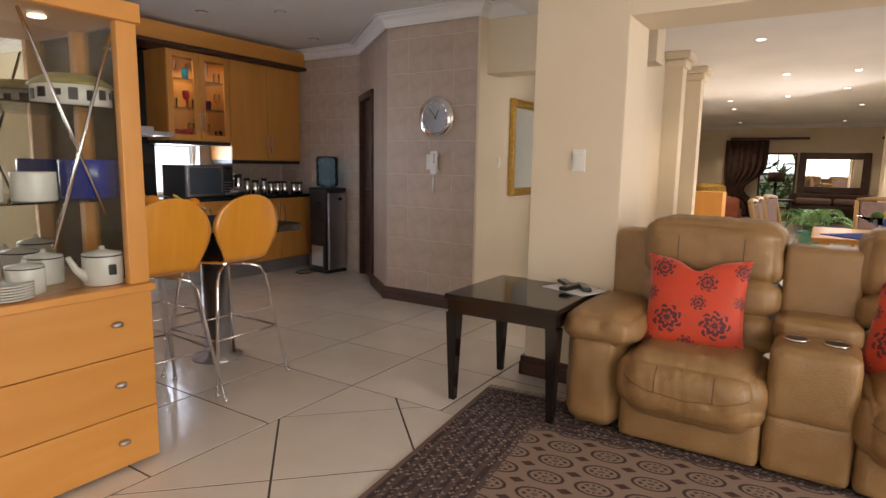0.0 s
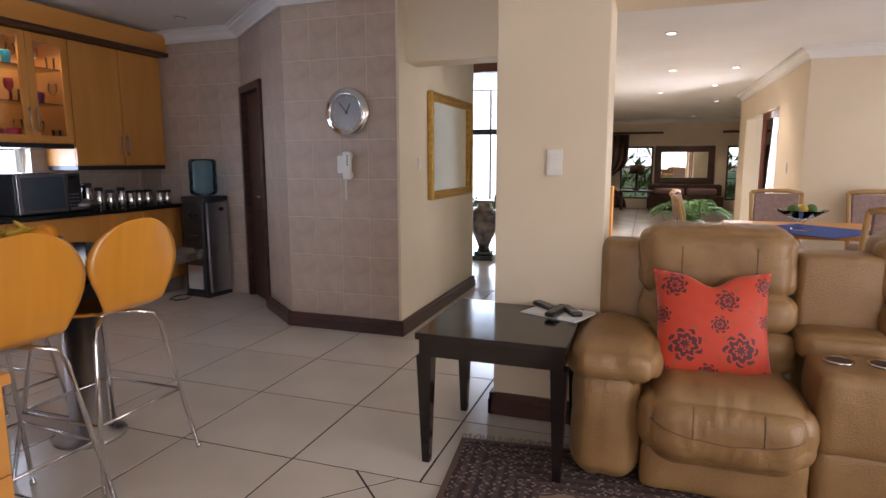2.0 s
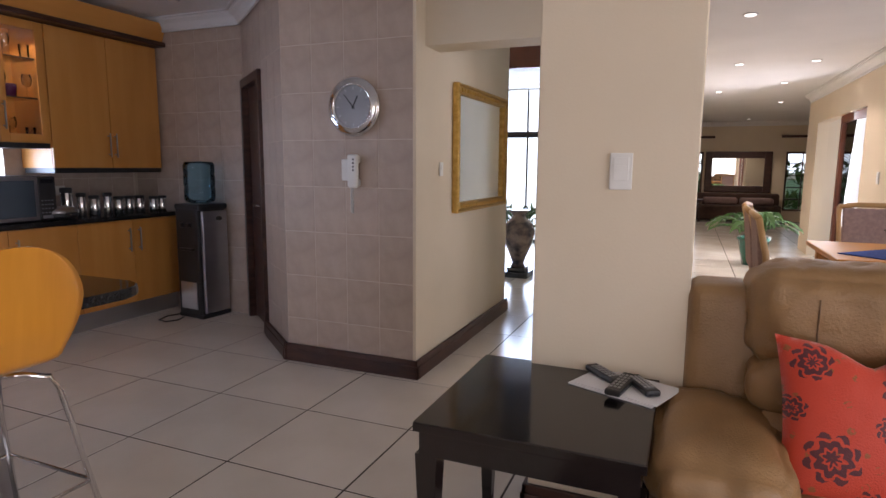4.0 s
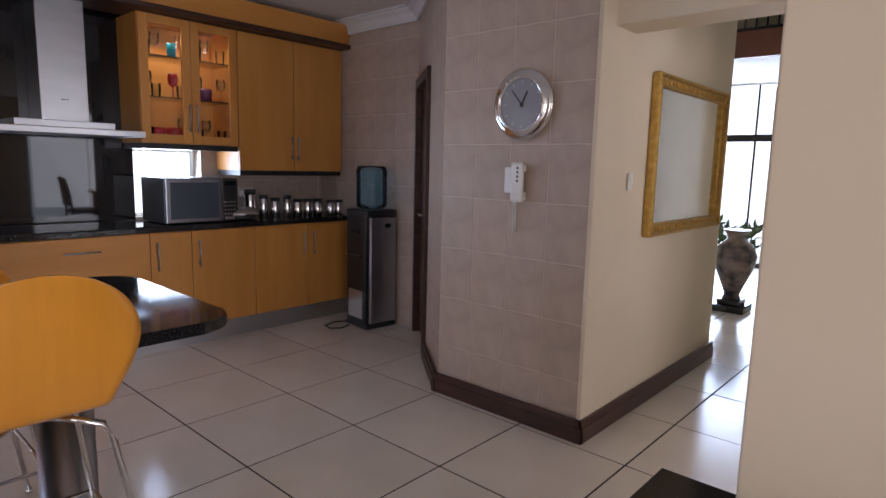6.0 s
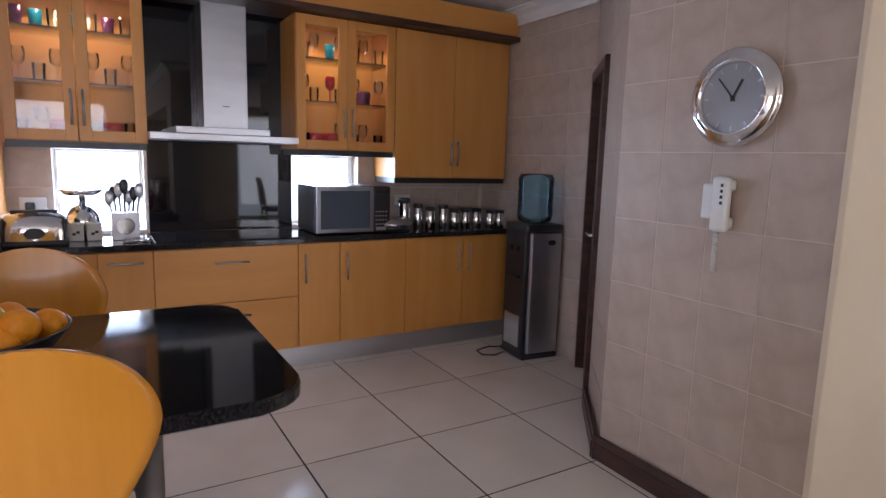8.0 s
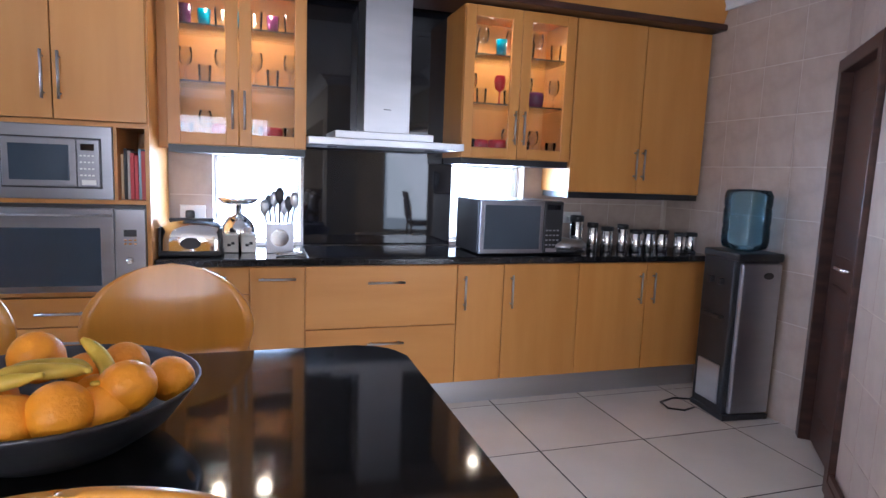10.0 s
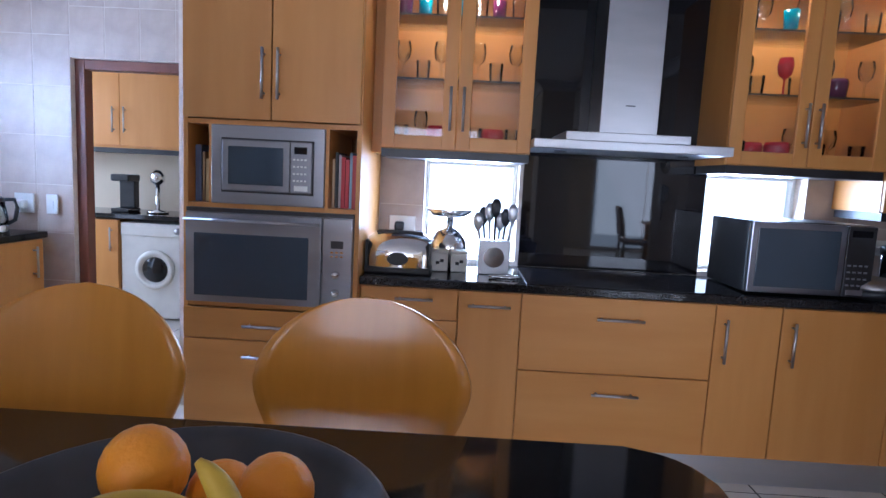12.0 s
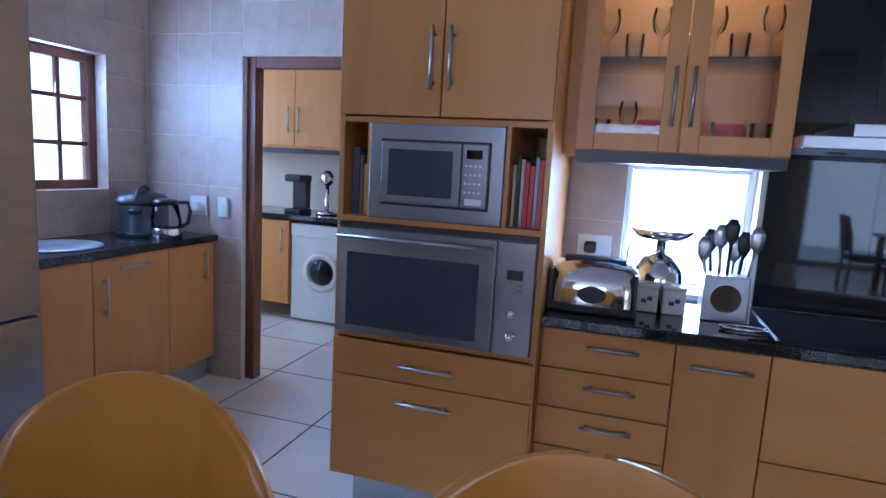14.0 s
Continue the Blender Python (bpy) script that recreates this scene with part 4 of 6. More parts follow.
# fruit bowl
bowl = root("fruit_bowl", pose(-2.77, 1.85, 0.901) @ Matrix.Diagonal((1, 1, 0.87, 1)), "wide dark grey bowl on the breakfast bar", "bowl")
Shape().lathe([(0.10, 0), (0.13, 0.004), (0.19, 0.05), (0.23, 0.11), (0.236, 0.12), (0.231, 0.122), (0.218, 0.105), (0.18, 0.055), (0.1, 0.012), (0.001, 0.01)], n=40).done("shell", simple("dark_bowl_glaze", (0.03, 0.03, 0.035), (0.05, 0.05, 0.055), 10, (0.25, 0.35), bump=0.03), bowl, True)


def orange(x, y, z, r):
    s = Shape()
    bmesh.ops.create_icosphere(s.bm, subdivisions=3, radius=r)
    for v in s.bm.verts:
        v.co.z *= 0.94
        if v.co.z > r * 0.85:
            v.co.z -= 0.15 * (v.co.z - r * 0.85)
    return tagged(s.done("orange", ORANGE, None, True, pose(x, y, z, random.uniform(0, 50), random.uniform(0, 50), random.uniform(0, 360))), "ripe orange lying in the fruit bowl", "orange", "oranges in the bowl")


for x, y, z, r in ((-2.812, 1.814, 1.055, 0.047), (-2.849, 1.883, 1.01, 0.04), (-2.828, 1.951, 1.03, 0.042), (-2.757, 2.036, 1.02, 0.042), (-2.67, 1.982, 1.04, 0.046), (-2.705, 1.93, 1.01, 0.043), (-2.607, 1.904, 1.03, 0.047), (-2.648, 1.948, 1.012, 0.044), (-2.599, 1.836, 1.02, 0.046), (-2.71, 1.774, 1.02, 0.045), (-2.74, 1.8, 0.97, 0.045), (-2.8, 1.9, 0.965, 0.045), (-2.68, 1.74, 0.975, 0.045)):
    orange(x, y, z - 0.014, r)


def banana(at):
    pts = [(0.095 * math.sin(radians(a)), 0, 0.10 * (1 - math.cos(radians(a)))) for a in range(-62, 63, 10)]
    pts.append((pts[-1][0] + 0.012, 0, pts[-1][2] + 0.025))
    return tagged(Shape().tube(pts, [0.006, 0.013, 0.017, 0.019, 0.02, 0.02, 0.02, 0.02, 0.019, 0.018, 0.016, 0.012, 0.008, 0.006], 10).done("banana", BANANA, None, True, at), "ripe speckled banana on the oranges", "banana", "bananas in the bowl")


for at in (pose(-2.735, 1.865, 1.062, 80, 0, 88), pose(-2.69, 1.865, 1.068, 74, 4, 98), pose(-2.64, 1.80, 1.066, 70, 0, 118), pose(-2.715, 1.945, 1.06, 50, 25, 25)):
    banana(Matrix.Translation((0, 0, -0.014)) @ at @ Matrix.Scale(0.68, 4))

# ---- worktop things ----
def jar(x, y, r, h):
    j = root("storage_jar", pose(x, y, 0.911), "steel storage jar with a dark lid", "jar", "jars on the worktop")
    Shape().lathe([(r * 0.95, 0), (r, 0.004), (r, h * 0.82), (r * 0.97, h * 0.83)], n=20).done("body", CHROME, j, True)
    Shape().lathe([(r * 1.03, h * 0.83), (r * 1.03, h * 0.98), (r * 0.9, h)], n=20).done("lid", BLACK, j, True)


for x, y, r, h in ((-5.1, 4.22, 0.045, 0.235), (-5.08, 4.33, 0.036, 0.19), (-5.06, 4.43, 0.042, 0.165), (-5.03, 4.53, 0.036, 0.185), (-5.02, 4.63, 0.042, 0.15), (-5.03, 4.74, 0.042, 0.15), (-5.02, 4.84, 0.042, 0.15), (-4.95, 4.93, 0.038, 0.14), (-4.95, 5.02, 0.04, 0.14)):
    jar(x, y, r, h)
gr = root("waffle_maker", pose(-5.0, 4.07, 0.911), "low round steel waffle maker", "appliance")
Shape().lathe([(0.12, 0), (0.14, 0.02), (0.14, 0.04)], n=28).done("base", BLACK, gr, True)
Shape().lathe([(0.145, 0.042), (0.145, 0.06), (0.12, 0.085), (0.02, 0.098)], n=28).done("lid", STEEL, gr, True)
Shape().box(0.12, 0.2, -0.03, 0.03, 0.035, 0.055, 0.006).done("handle", BLACK, gr)
tagged(Shape().box(BX + 0.0, BX + 0.012, 4.28, 4.42, 1.07, 1.15, 0.003).box(BX + 0.01, BX + 0.05, 4.30, 4.36, 1.08, 1.12, 0.006).done("wall_socket", PLASTIC), "white double wall socket with a plug", "socket")
tagged(Shape().box(BX + 0.0, BX + 0.012, 1.76, 1.90, 1.06, 1.15, 0.003).done("wall_socket", PLASTIC), "white double wall socket", "socket")
tagged(Shape().box(BX + 0.01, BX + 0.045, 1.79, 1.84, 1.07, 1.12, 0.01).done("plug", BLACK), "black plug in the wall socket", "plug")

toa = root("toaster", pose(-5.02, 1.86, 0.911), "rounded chrome toaster with black ends", "toaster")


def toast(u, v):
    a = math.pi * v
    y = -0.15 + 0.30 * u
    e = min(1.0, 0.82 + 0.18 * math.sin(math.pi * u) ** 0.4)
    return Vector((0.105 * math.cos(a) * e, y, 0.015 + 0.175 * math.sin(a) ** 0.55 * e))


Shape().grid(14, 24, toast).done("body", CHROME, toa, True)
Shape().box(-0.1, 0.1, -0.15, -0.142, 0.01, 0.15, 0.01).box(-0.1, 0.1, 0.142, 0.15, 0.01, 0.15, 0.01).box(-0.105, 0.11, -0.155, 0.155, 0, 0.03, 0.008).box(-0.025, -0.008, -0.11, 0.11, 0.18, 0.192, 0.003).box(0.012, 0.03, -0.11, 0.11, 0.18, 0.192, 0.003).done("base", BLACK, toa)
Shape().lathe([(0.05, 0.0), (0.05, 0.012)], 0.098, 0, 0.07, 20, Matrix.Rotation(math.pi / 2, 3, "Y"), sx=0.6).done("dial", BLACK, toa)

for y in (2.05, 2.145, 1.98):
    c = root("canister", pose(-5.1, y, 0.911), "small square white ceramic canister", "canister", "canisters by the window")
    Shape().box(-0.04, 0.04, -0.04, 0.04, 0, 0.09, 0.006).done("body", CERAMIC, c)
    Shape().box(-0.042, 0.042, -0.042, 0.042, 0.09, 0.105, 0.005).done("lid", CERAMIC, c)
    Shape().box(0.0395, 0.0415, -0.018, 0.0, 0.035, 0.05).box(0.0395, 0.0415, 0.002, 0.02, 0.045, 0.06).done("print", BLACK, c)
sc = root("kitchen_scale", pose(-5.22, 2.09, 0.911), "retro kitchen scale with a round weighing pan", "scale")
Shape().lathe([(0.095, 0), (0.095, 0.1), (0.09, 0.14), (0.06, 0.19), (0.02, 0.205), (0.02, 0.25)], n=24).done("body", CHROME, sc, True)
Shape().lathe([(0.03, 0.25), (0.09, 0.265), (0.12, 0.30), (0.124, 0.30), (0.092, 0.262), (0.0, 0.25)], n=28).done("pan", CHROME, sc, True)
ut = root("utensil_holder", pose(-5.1, 2.31, 0.911), "square steel utensil holder with kitchen tools", "utensil holder")
Shape().box(-0.06, 0.06, -0.075, 0.075, 0, 0.165, 0.004).done("box", STEEL, ut)
Shape().lathe([(0.05, 0), (0.05, 0.004)], 0.06, 0, 0.085, 28, Matrix.Rotation(math.pi / 2, 3, "Y")).done("ring", CHROME, ut)
for i in range(7):
    a, bq = random.uniform(-0.04, 0.03), -0.06 + 0.02 * i
    hgt = 0.22 + 0.07 * ((i * 5) % 4) / 3
    s = Shape().tube([(a, bq, 0.12), (a * 1.6, bq * 1.35, hgt)], 0.006)
    s.lathe([(0.004, -0.05), (0.022, -0.02), (0.026, 0.02), (0.012, 0.045)], a * 1.6, bq * 1.35, hgt + 0.03, 10, sx=0.35)
    s.done("utensil", BLACK if i % 2 else STEEL, ut, True)
tagged(Shape().lathe([(0.025, 0), (0.025, 0.2), (0.012, 0.23), (0.012, 0.27), (0.022, 0.275), (0.022, 0.3)], n=16).done("oil_bottle", DRINKGLASS, None, True, pose(-5.28, 1.99, 0.911)), "slim clear oil bottle at the window", "bottle")
tagged(Shape().tube([(0.03 * math.cos(a / 5), 0.07 * math.sin(a / 5), 0.008) for a in range(32)], 0.006, closed=True).done("spoon_rest", CHROME, None, True, pose(-4.95, 2.36, 0.912)), "small shiny metal spoon rest", "spoon rest")


# glassware in the two lit cabinets
def drinking_glass(x, y, z, kind, mat):
    if kind == 0:
        pr = [(0.028, 0), (0.03, 0.003), (0.036, 0.1), (0.034, 0.1), (0.027, 0.008)]
    elif kind == 1:
        pr = [(0.032, 0), (0.03, 0.004), (0.005, 0.01), (0.004, 0.075), (0.03, 0.1), (0.036, 0.14), (0.03, 0.175), (0.028, 0.175), (0.03, 0.13), (0.005, 0.085)]
    else:
        pr = [(0.04, 0), (0.05, 0.005), (0.058, 0.08), (0.052, 0.1), (0.048, 0.1), (0.05, 0.07), (0.03, 0.01)]
    return tagged(Shape().lathe(pr, n=14).done("drinking_glass", mat, None, True, pose(x, y, z)), "drinking glass standing in the lit cabinet", "glass", "cabinet glassware")


for y0, y1, zb in ((1.745, 2.45, 1.49), (3.355, 4.085, 1.49)):
    for k, z in enumerate((zb + 0.0185, zb + 0.3345, zb + 0.6245)):
        n = 7
        for i in range(n):
            y = y0 + 0.085 + (y1 - y0 - 0.17) * i / (n - 1)
            mat, kind = DRINKGLASS, (i + k) % 2
            if y0 < 2:
                if k == 2:
                    kind, mat = 0, (PURPLE, TURQ, DRINKGLASS, TURQ, DRINKGLASS, PURPLE, DRINKGLASS)[i]
                if k == 0 and i in (2, 5):
                    mat, kind = RED, 2
            else:
                if k == 0 and i in (1, 2):
                    mat, kind = RED, 2
                if k == 1 and i == 2:
                    mat, kind = RED, 1
                if k == 2 and i == 2:
                    mat, kind = TURQ, 0
                if k == 1 and i == 5:
                    mat, kind = PURPLE, 2
            drinking_glass(-5.12 - 0.07 * (i % 2), y, z, kind, mat)

# water cooler
wc = root("water_cooler", pose(-4.43, 4.965, 0, 0, 0, -6), "black and steel water cooler with a blue bottle", "water cooler")
Shape().box(-0.15, 0.13, -0.15, 0.15, 0.0, 0.97, 0.012).done("body", BLACK, wc)
Shape().box(0.12, 0.155, -0.115, 0.15, 0.04, 0.94, 0.012).done("steel_panel", STEEL, wc)
Shape().box(-0.155, 0.158, -0.155, 0.152, 0.0, 0.035, 0.006).done("foot", BLACK, wc)
Shape().box(-0.155, 0.158, -0.155, 0.155, 0.95, 1.0, 0.012).done("top", BLACK, wc)
Shape().box(-0.11, 0.09, -0.158, -0.148, 0.08, 0.32, 0.004).done("front_panel", STEEL, wc)
for dx in (-0.05, 0.04):
    Shape().box(dx - 0.015, dx + 0.015, -0.18, -0.148, 0.80, 0.84, 0.006).done("tap", BLACK, wc)
Shape().box(-0.09, 0.08, -0.185, -0.148, 0.60, 0.62, 0.004).done("drip_tray", BLACK, wc)
Shape().lathe([(0.035, 0), (0.03, 0.006)], 0.154, 0.06, 0.87, 14, Matrix.Rotation(math.pi / 2, 3, "Y"), sx=0.6).done("emblem", BLACK, wc)
Shape().lathe([(0.06, 1.0), (0.12, 1.02), (0.13, 1.05), (0.13, 1.13), (0.122, 1.145), (0.13, 1.16), (0.13, 1.24), (0.122, 1.255), (0.13, 1.27), (0.13, 1.33), (0.115, 1.36), (0.01, 1.365)], n=28).done("bottle", BOTTLE, wc, True)
tagged(Shape().tube([(-4.6, 4.9, 0.008), (-4.66, 4.75, 0.008), (-4.62, 4.62, 0.008), (-4.52, 4.6, 0.008), (-4.47, 4.68, 0.008), (-4.5, 4.78, 0.008)], 0.006).done("power_cable", BLACK, None, True), "thin black power cable on the floor tiles", "cable")

# ---- clock wall ----
ck = root("wall_clock", pose(-2.41, 4.235, 1.7, 90, 0, 0) @ Matrix.Scale(0.955, 4), "large round chrome wall clock with a grey face", "clock")
Shape().lathe([(0.175, 0), (0.19, 0.012), (0.19, 0.022), (0.172, 0.034), (0.155, 0.03), (0.147, 0.05), (0.138, 0.05), (0.132, 0.03), (0.132, 0.0)], n=48).done("rim", CHROME, ck, True)
Shape().lathe([(0.134, 0.02), (0.134, 0.024)], n=40).done("face", GREY_FACE, ck)
s = Shape()
for i in range(12):
    a = math.pi * i / 6
    s.box(-0.003, 0.003, 0.108, 0.126, 0.024, 0.027, m=Matrix.Rotation(a, 4, "Z"))
s.done("hour_marks", STEEL, ck)
s = Shape().box(-0.004, 0.004, -0.015, 0.075, 0.028, 0.031, m=Matrix.Rotation(radians(-27), 4, "Z")).box(-0.003, 0.003, -0.02, 0.10, 0.032, 0.034, m=Matrix.Rotation(radians(40), 4, "Z")).lathe([(0.008, 0.026), (0.008, 0.036)], n=12)
s.done("clock_hands", BLACK, ck)
ph = root("intercom_phone", pose(-2.425, 4.238, 1.305), "white wall intercom handset with a coiled cord", "phone")
Shape().box(-0.075, 0.0, -0.035, 0, -0.06, 0.075, 0.008).done("base", PLASTIC, ph)
Shape().box(-0.02, 0.055, -0.06, -0.03, -0.105, 0.105, 0.014).box(-0.015, 0.05, -0.05, -0.001, 0.05, 0.095, 0.01).box(-0.015, 0.05, -0.05, -0.001, -0.095, -0.05, 0.01).done("handset", PLASTIC, ph)
for i in range(4):
    Shape().box(0.022, 0.032, -0.063, -0.058, 0.0 + i * 0.022, 0.012 + i * 0.022, 0.001).done("button", BLACK, ph)
Shape().tube([(0.0 + 0.009 * math.cos(i * 1.3), -0.03 + 0.009 * math.sin(i * 1.3), -0.10 - i * 0.0022) for i in range(75)], 0.0035, 5).done("cord", PLASTIC, ph, True)

# gold mirror
gm = root("wall_mirror", pose(-1.998, 5.43, 1.46, 0, 0, 90), "wall mirror in an ornate gold frame", "mirror")
W2, H2 = 0.60, 0.45


def frame_bars(s, w, h, t, y0, y1, bev=0.01):
    s.box(-w, -w + t, y0, y1, -h, h, bev).box(w - t, w, y0, y1, -h, h, bev).box(-w + t, w - t, y0, y1, h - t, h, bev).box(-w + t, w - t, y0, y1, -h, -h + t, bev)


s = Shape()
frame_bars(s, W2, H2, 0.07, -0.03, 0)
frame_bars(s, W2, H2, 0.02, -0.05, -0.01)
frame_bars(s, W2 - 0.055, H2 - 0.055, 0.018, -0.036, -0.01)
s.done("frame", GOLD, gm)
s = Shape()
for sx in (-1, 1):
    for i in range(16):
        s.box(sx * (W2 - 0.043) - 0.014, sx * (W2 - 0.043) + 0.014, -0.042, -0.028, -H2 + 0.05 + i * 0.0535, -H2 + 0.078 + i * 0.0535, 0.006)
for sz in (-1, 1):
    for i in range(21):
        s.box(-W2 + 0.05 + i * 0.0535, -W2 + 0.078 + i * 0.0535, -0.042, -0.028, sz * (H2 - 0.043) - 0.014, sz * (H2 - 0.043) + 0.014, 0.006)
s.done("ornaments", GOLD, gm)
Shape().box(-W2 + 0.06, W2 - 0.06, -0.012, -0.006, -H2 + 0.06, H2 - 0.06).done("glass", MIRROR, gm)


def light_switch(at, w=0.075, h=0.125):
    r = root("light_switch", at, "white plastic wall light switch", "light switch")
    Shape().box(-w / 2, w / 2, -0.009, 0, -h / 2, h / 2, 0.003).done("plate", PLASTIC, r)
    Shape().box(-w / 2 + 0.012, w / 2 - 0.012, -0.012, -0.008, -h / 2 + 0.03, h / 2 - 0.015, 0.002).box(-w / 4, w / 4, -0.013, -0.008, -0.0, 0.02, 0.002).done("rocker", PLASTIC, r)


light_switch(pose(-0.685, 3.099, 1.328))
light_switch(pose(-1.993, 4.62, 1.32, 0, 0, 90), 0.05, 0.09)
light_switch(pose(1.299, 8.2, 1.25, 0, 0, -90))

# ---- living room ----
et = root("end_table", pose(-0.845, 2.793, 0), "square black lacquered end table with tapered legs", "table")
Shape().box(-0.325, 0.325, -0.34, 0.34, 0.575, 0.605, 0.004).done("top", BLACKWOOD, et)
Shape().box(-0.31, 0.31, -0.325, 0.325, 0.50, 0.575).done("apron", BLACKWOOD, et)
for sx in (-1, 1):
    for sy in (-1, 1):
        lg = Shape().box(-0.034, 0.034, -0.034, 0.034, 0, 0.5)
        for v in lg.bm.verts:
            if v.co.z < 0.1:
                v.co.x, v.co.y = v.co.x * 0.5 - 0.0 * sx, v.co.y * 0.5
        lg.done("leg", BLACKWOOD, et, False, pose(0.29 * sx, 0.29 * sy, 0))
tagged(Shape().box(-0.15, 0.15, -0.11, 0.11, 0, 0.004).box(-0.13, 0.16, -0.1, 0.1, 0.005, 0.008).done("papers", PAPER, None, False, pose(-0.63, 2.985, 0.606, 0, 0, -22)), "loose white papers on the end table", "papers")
for x, y, a, L in ((-0.70, 3.03, 42, 0.17), (-0.635, 2.95, -12, 0.2), (-0.57, 2.97, 30, 0.16)):
    rc = root("remote_control", pose(x, y, 0.615, 0, 0, a + 90), "black remote control lying on papers", "remote control", "remotes on the table")
    Shape().box(-L / 2, L / 2, -0.026, 0.026, 0, 0.022, 0.008).done("case", BLACK, rc)
    s = Shape()
    for i in range(6):
        for j in range(3):
            s.box(-L / 2 + 0.03 + i * (L - 0.05) / 6, -L / 2 + 0.042 + i * (L - 0.05) / 6, -0.016 + j * 0.013, -0.008 + j * 0.013, 0.021, 0.0245)
    s.done("keys", STEEL, rc)

# recliner sofa; front faces -y
def puff(s, x0, x1, y0, y1, z0, z1, r=0.06, bulge=0.03, wr=0.006, seed=0, n=14):
    """Soft cushion: rounded box with bulging, wrinkled faces."""
    c = Vector(((x0 + x1) / 2, (y0 + y1) / 2, (z0 + z1) / 2))
    hx, hy, hz = (x1 - x0) / 2, (y1 - y0) / 2, (z1 - z0) / 2
    r = min(r, hx, hy, hz)
    allv = []
    for ax in range(3):
        for sg in (-1, 1):
            rows = []
            for i in range(n + 1):
                row = []
                for j in range(n + 1):
                    p = [0, 0, 0]
                    p[ax], p[(ax + 1) % 3], p[(ax + 2) % 3] = sg, 2 * i / n - 1, 2 * j / n - 1
                    row.append(s.bm.verts.new(p))
                    allv.append(row[-1])
                rows.append(row)
            for i in range(n):
                for j in range(n):
                    s.bm.faces.new((rows[i][j], rows[i + 1][j], rows[i + 1][j + 1], rows[i][j + 1]))
    for v in allv:
        p = Vector((v.co.x * hx, v.co.y * hy, v.co.z * hz))
        inner = Vector((max(-hx + r, min(hx - r, p.x)), max(-hy + r, min(hy - r, p.y)), max(-hz + r, min(hz - r, p.z))))
        d = p - inner
        nrm = d.normalized() if d.length > 1e-6 else Vector((0, 0, 0))
        q = inner + nrm * r
        f = (1 - v.co.x ** 4) * (1 - v.co.y ** 4) + (1 - v.co.x ** 4) * (1 - v.co.z ** 4) + (1 - v.co.y ** 4) * (1 - v.co.z ** 4)
        w = noise.noise(Vector((q.x * 9 + seed, q.y * 5, q.z * 7)))
        w2 = abs(noise.noise(Vector((q.x * 13 + seed * 3, q.y * 4 + 4, q.z * 5))))
        v.co = c + q + nrm * (bulge * f * 0.5 + wr * w - wr * 2.2 * (1 - w2) ** 9)
    bmesh.ops.remove_doubles(s.bm, verts=allv, dist=0.0004)


sofa = root("recliner_sofa", pose(0.01, -0.13, 0) @ Matrix.Diagonal((1, 1, 0.96, 1)), "tan leather recliner sofa with a cup holder console", "sofa")
s = Shape()
puff(s, -0.52, -0.25, 2.66, 3.25, 0.02, 0.54, 0.09, 0.02, 0.004, 1)
s.done("arm", LEATHER, sofa, True)
s = Shape()
puff(s, -0.54, -0.18, 2.64, 3.25, 0.46, 0.63, 0.085, 0.03, 0.007, 2)
s.done("arm_pad", LEATHER, sofa, True)


def seam(ob, points, r=0.0028):
    """Stitched seam laid on the front of a cushion along points of x and z."""
    tree = BVHTree.FromPolygons([v.co.copy() for v in ob.data.vertices], [tuple(p.vertices) for p in ob.data.polygons])
    line = []
    for (xa, za), (xb, zb) in zip(points, points[1:]):
        for i in range(8):
            f = i / 8
            hit = tree.ray_cast(Vector((xa + (xb - xa) * f, 2.0, za + (zb - za) * f)), Vector((0, 1, 0)))[0]
            if hit is not None:
                line.append(hit)
    if len(line) > 2:
        Shape().tube(line, r, 6).done("seam", STITCH, sofa, True)


def gathers(ob, cx, z):
    """Soft upright folds drawn together over the front edge of a seat."""
    for v in ob.data.vertices:
        c = v.co
        w = math.exp(-((c.x - cx) / 0.16) ** 2) * math.exp(-((c.z - z) / 0.11) ** 2)
        k = noise.noise(Vector((c.x * 34, c.z * 5, 3.0)))
        c.z += 0.006 * w * k
        c.y -= 0.010 * w * k


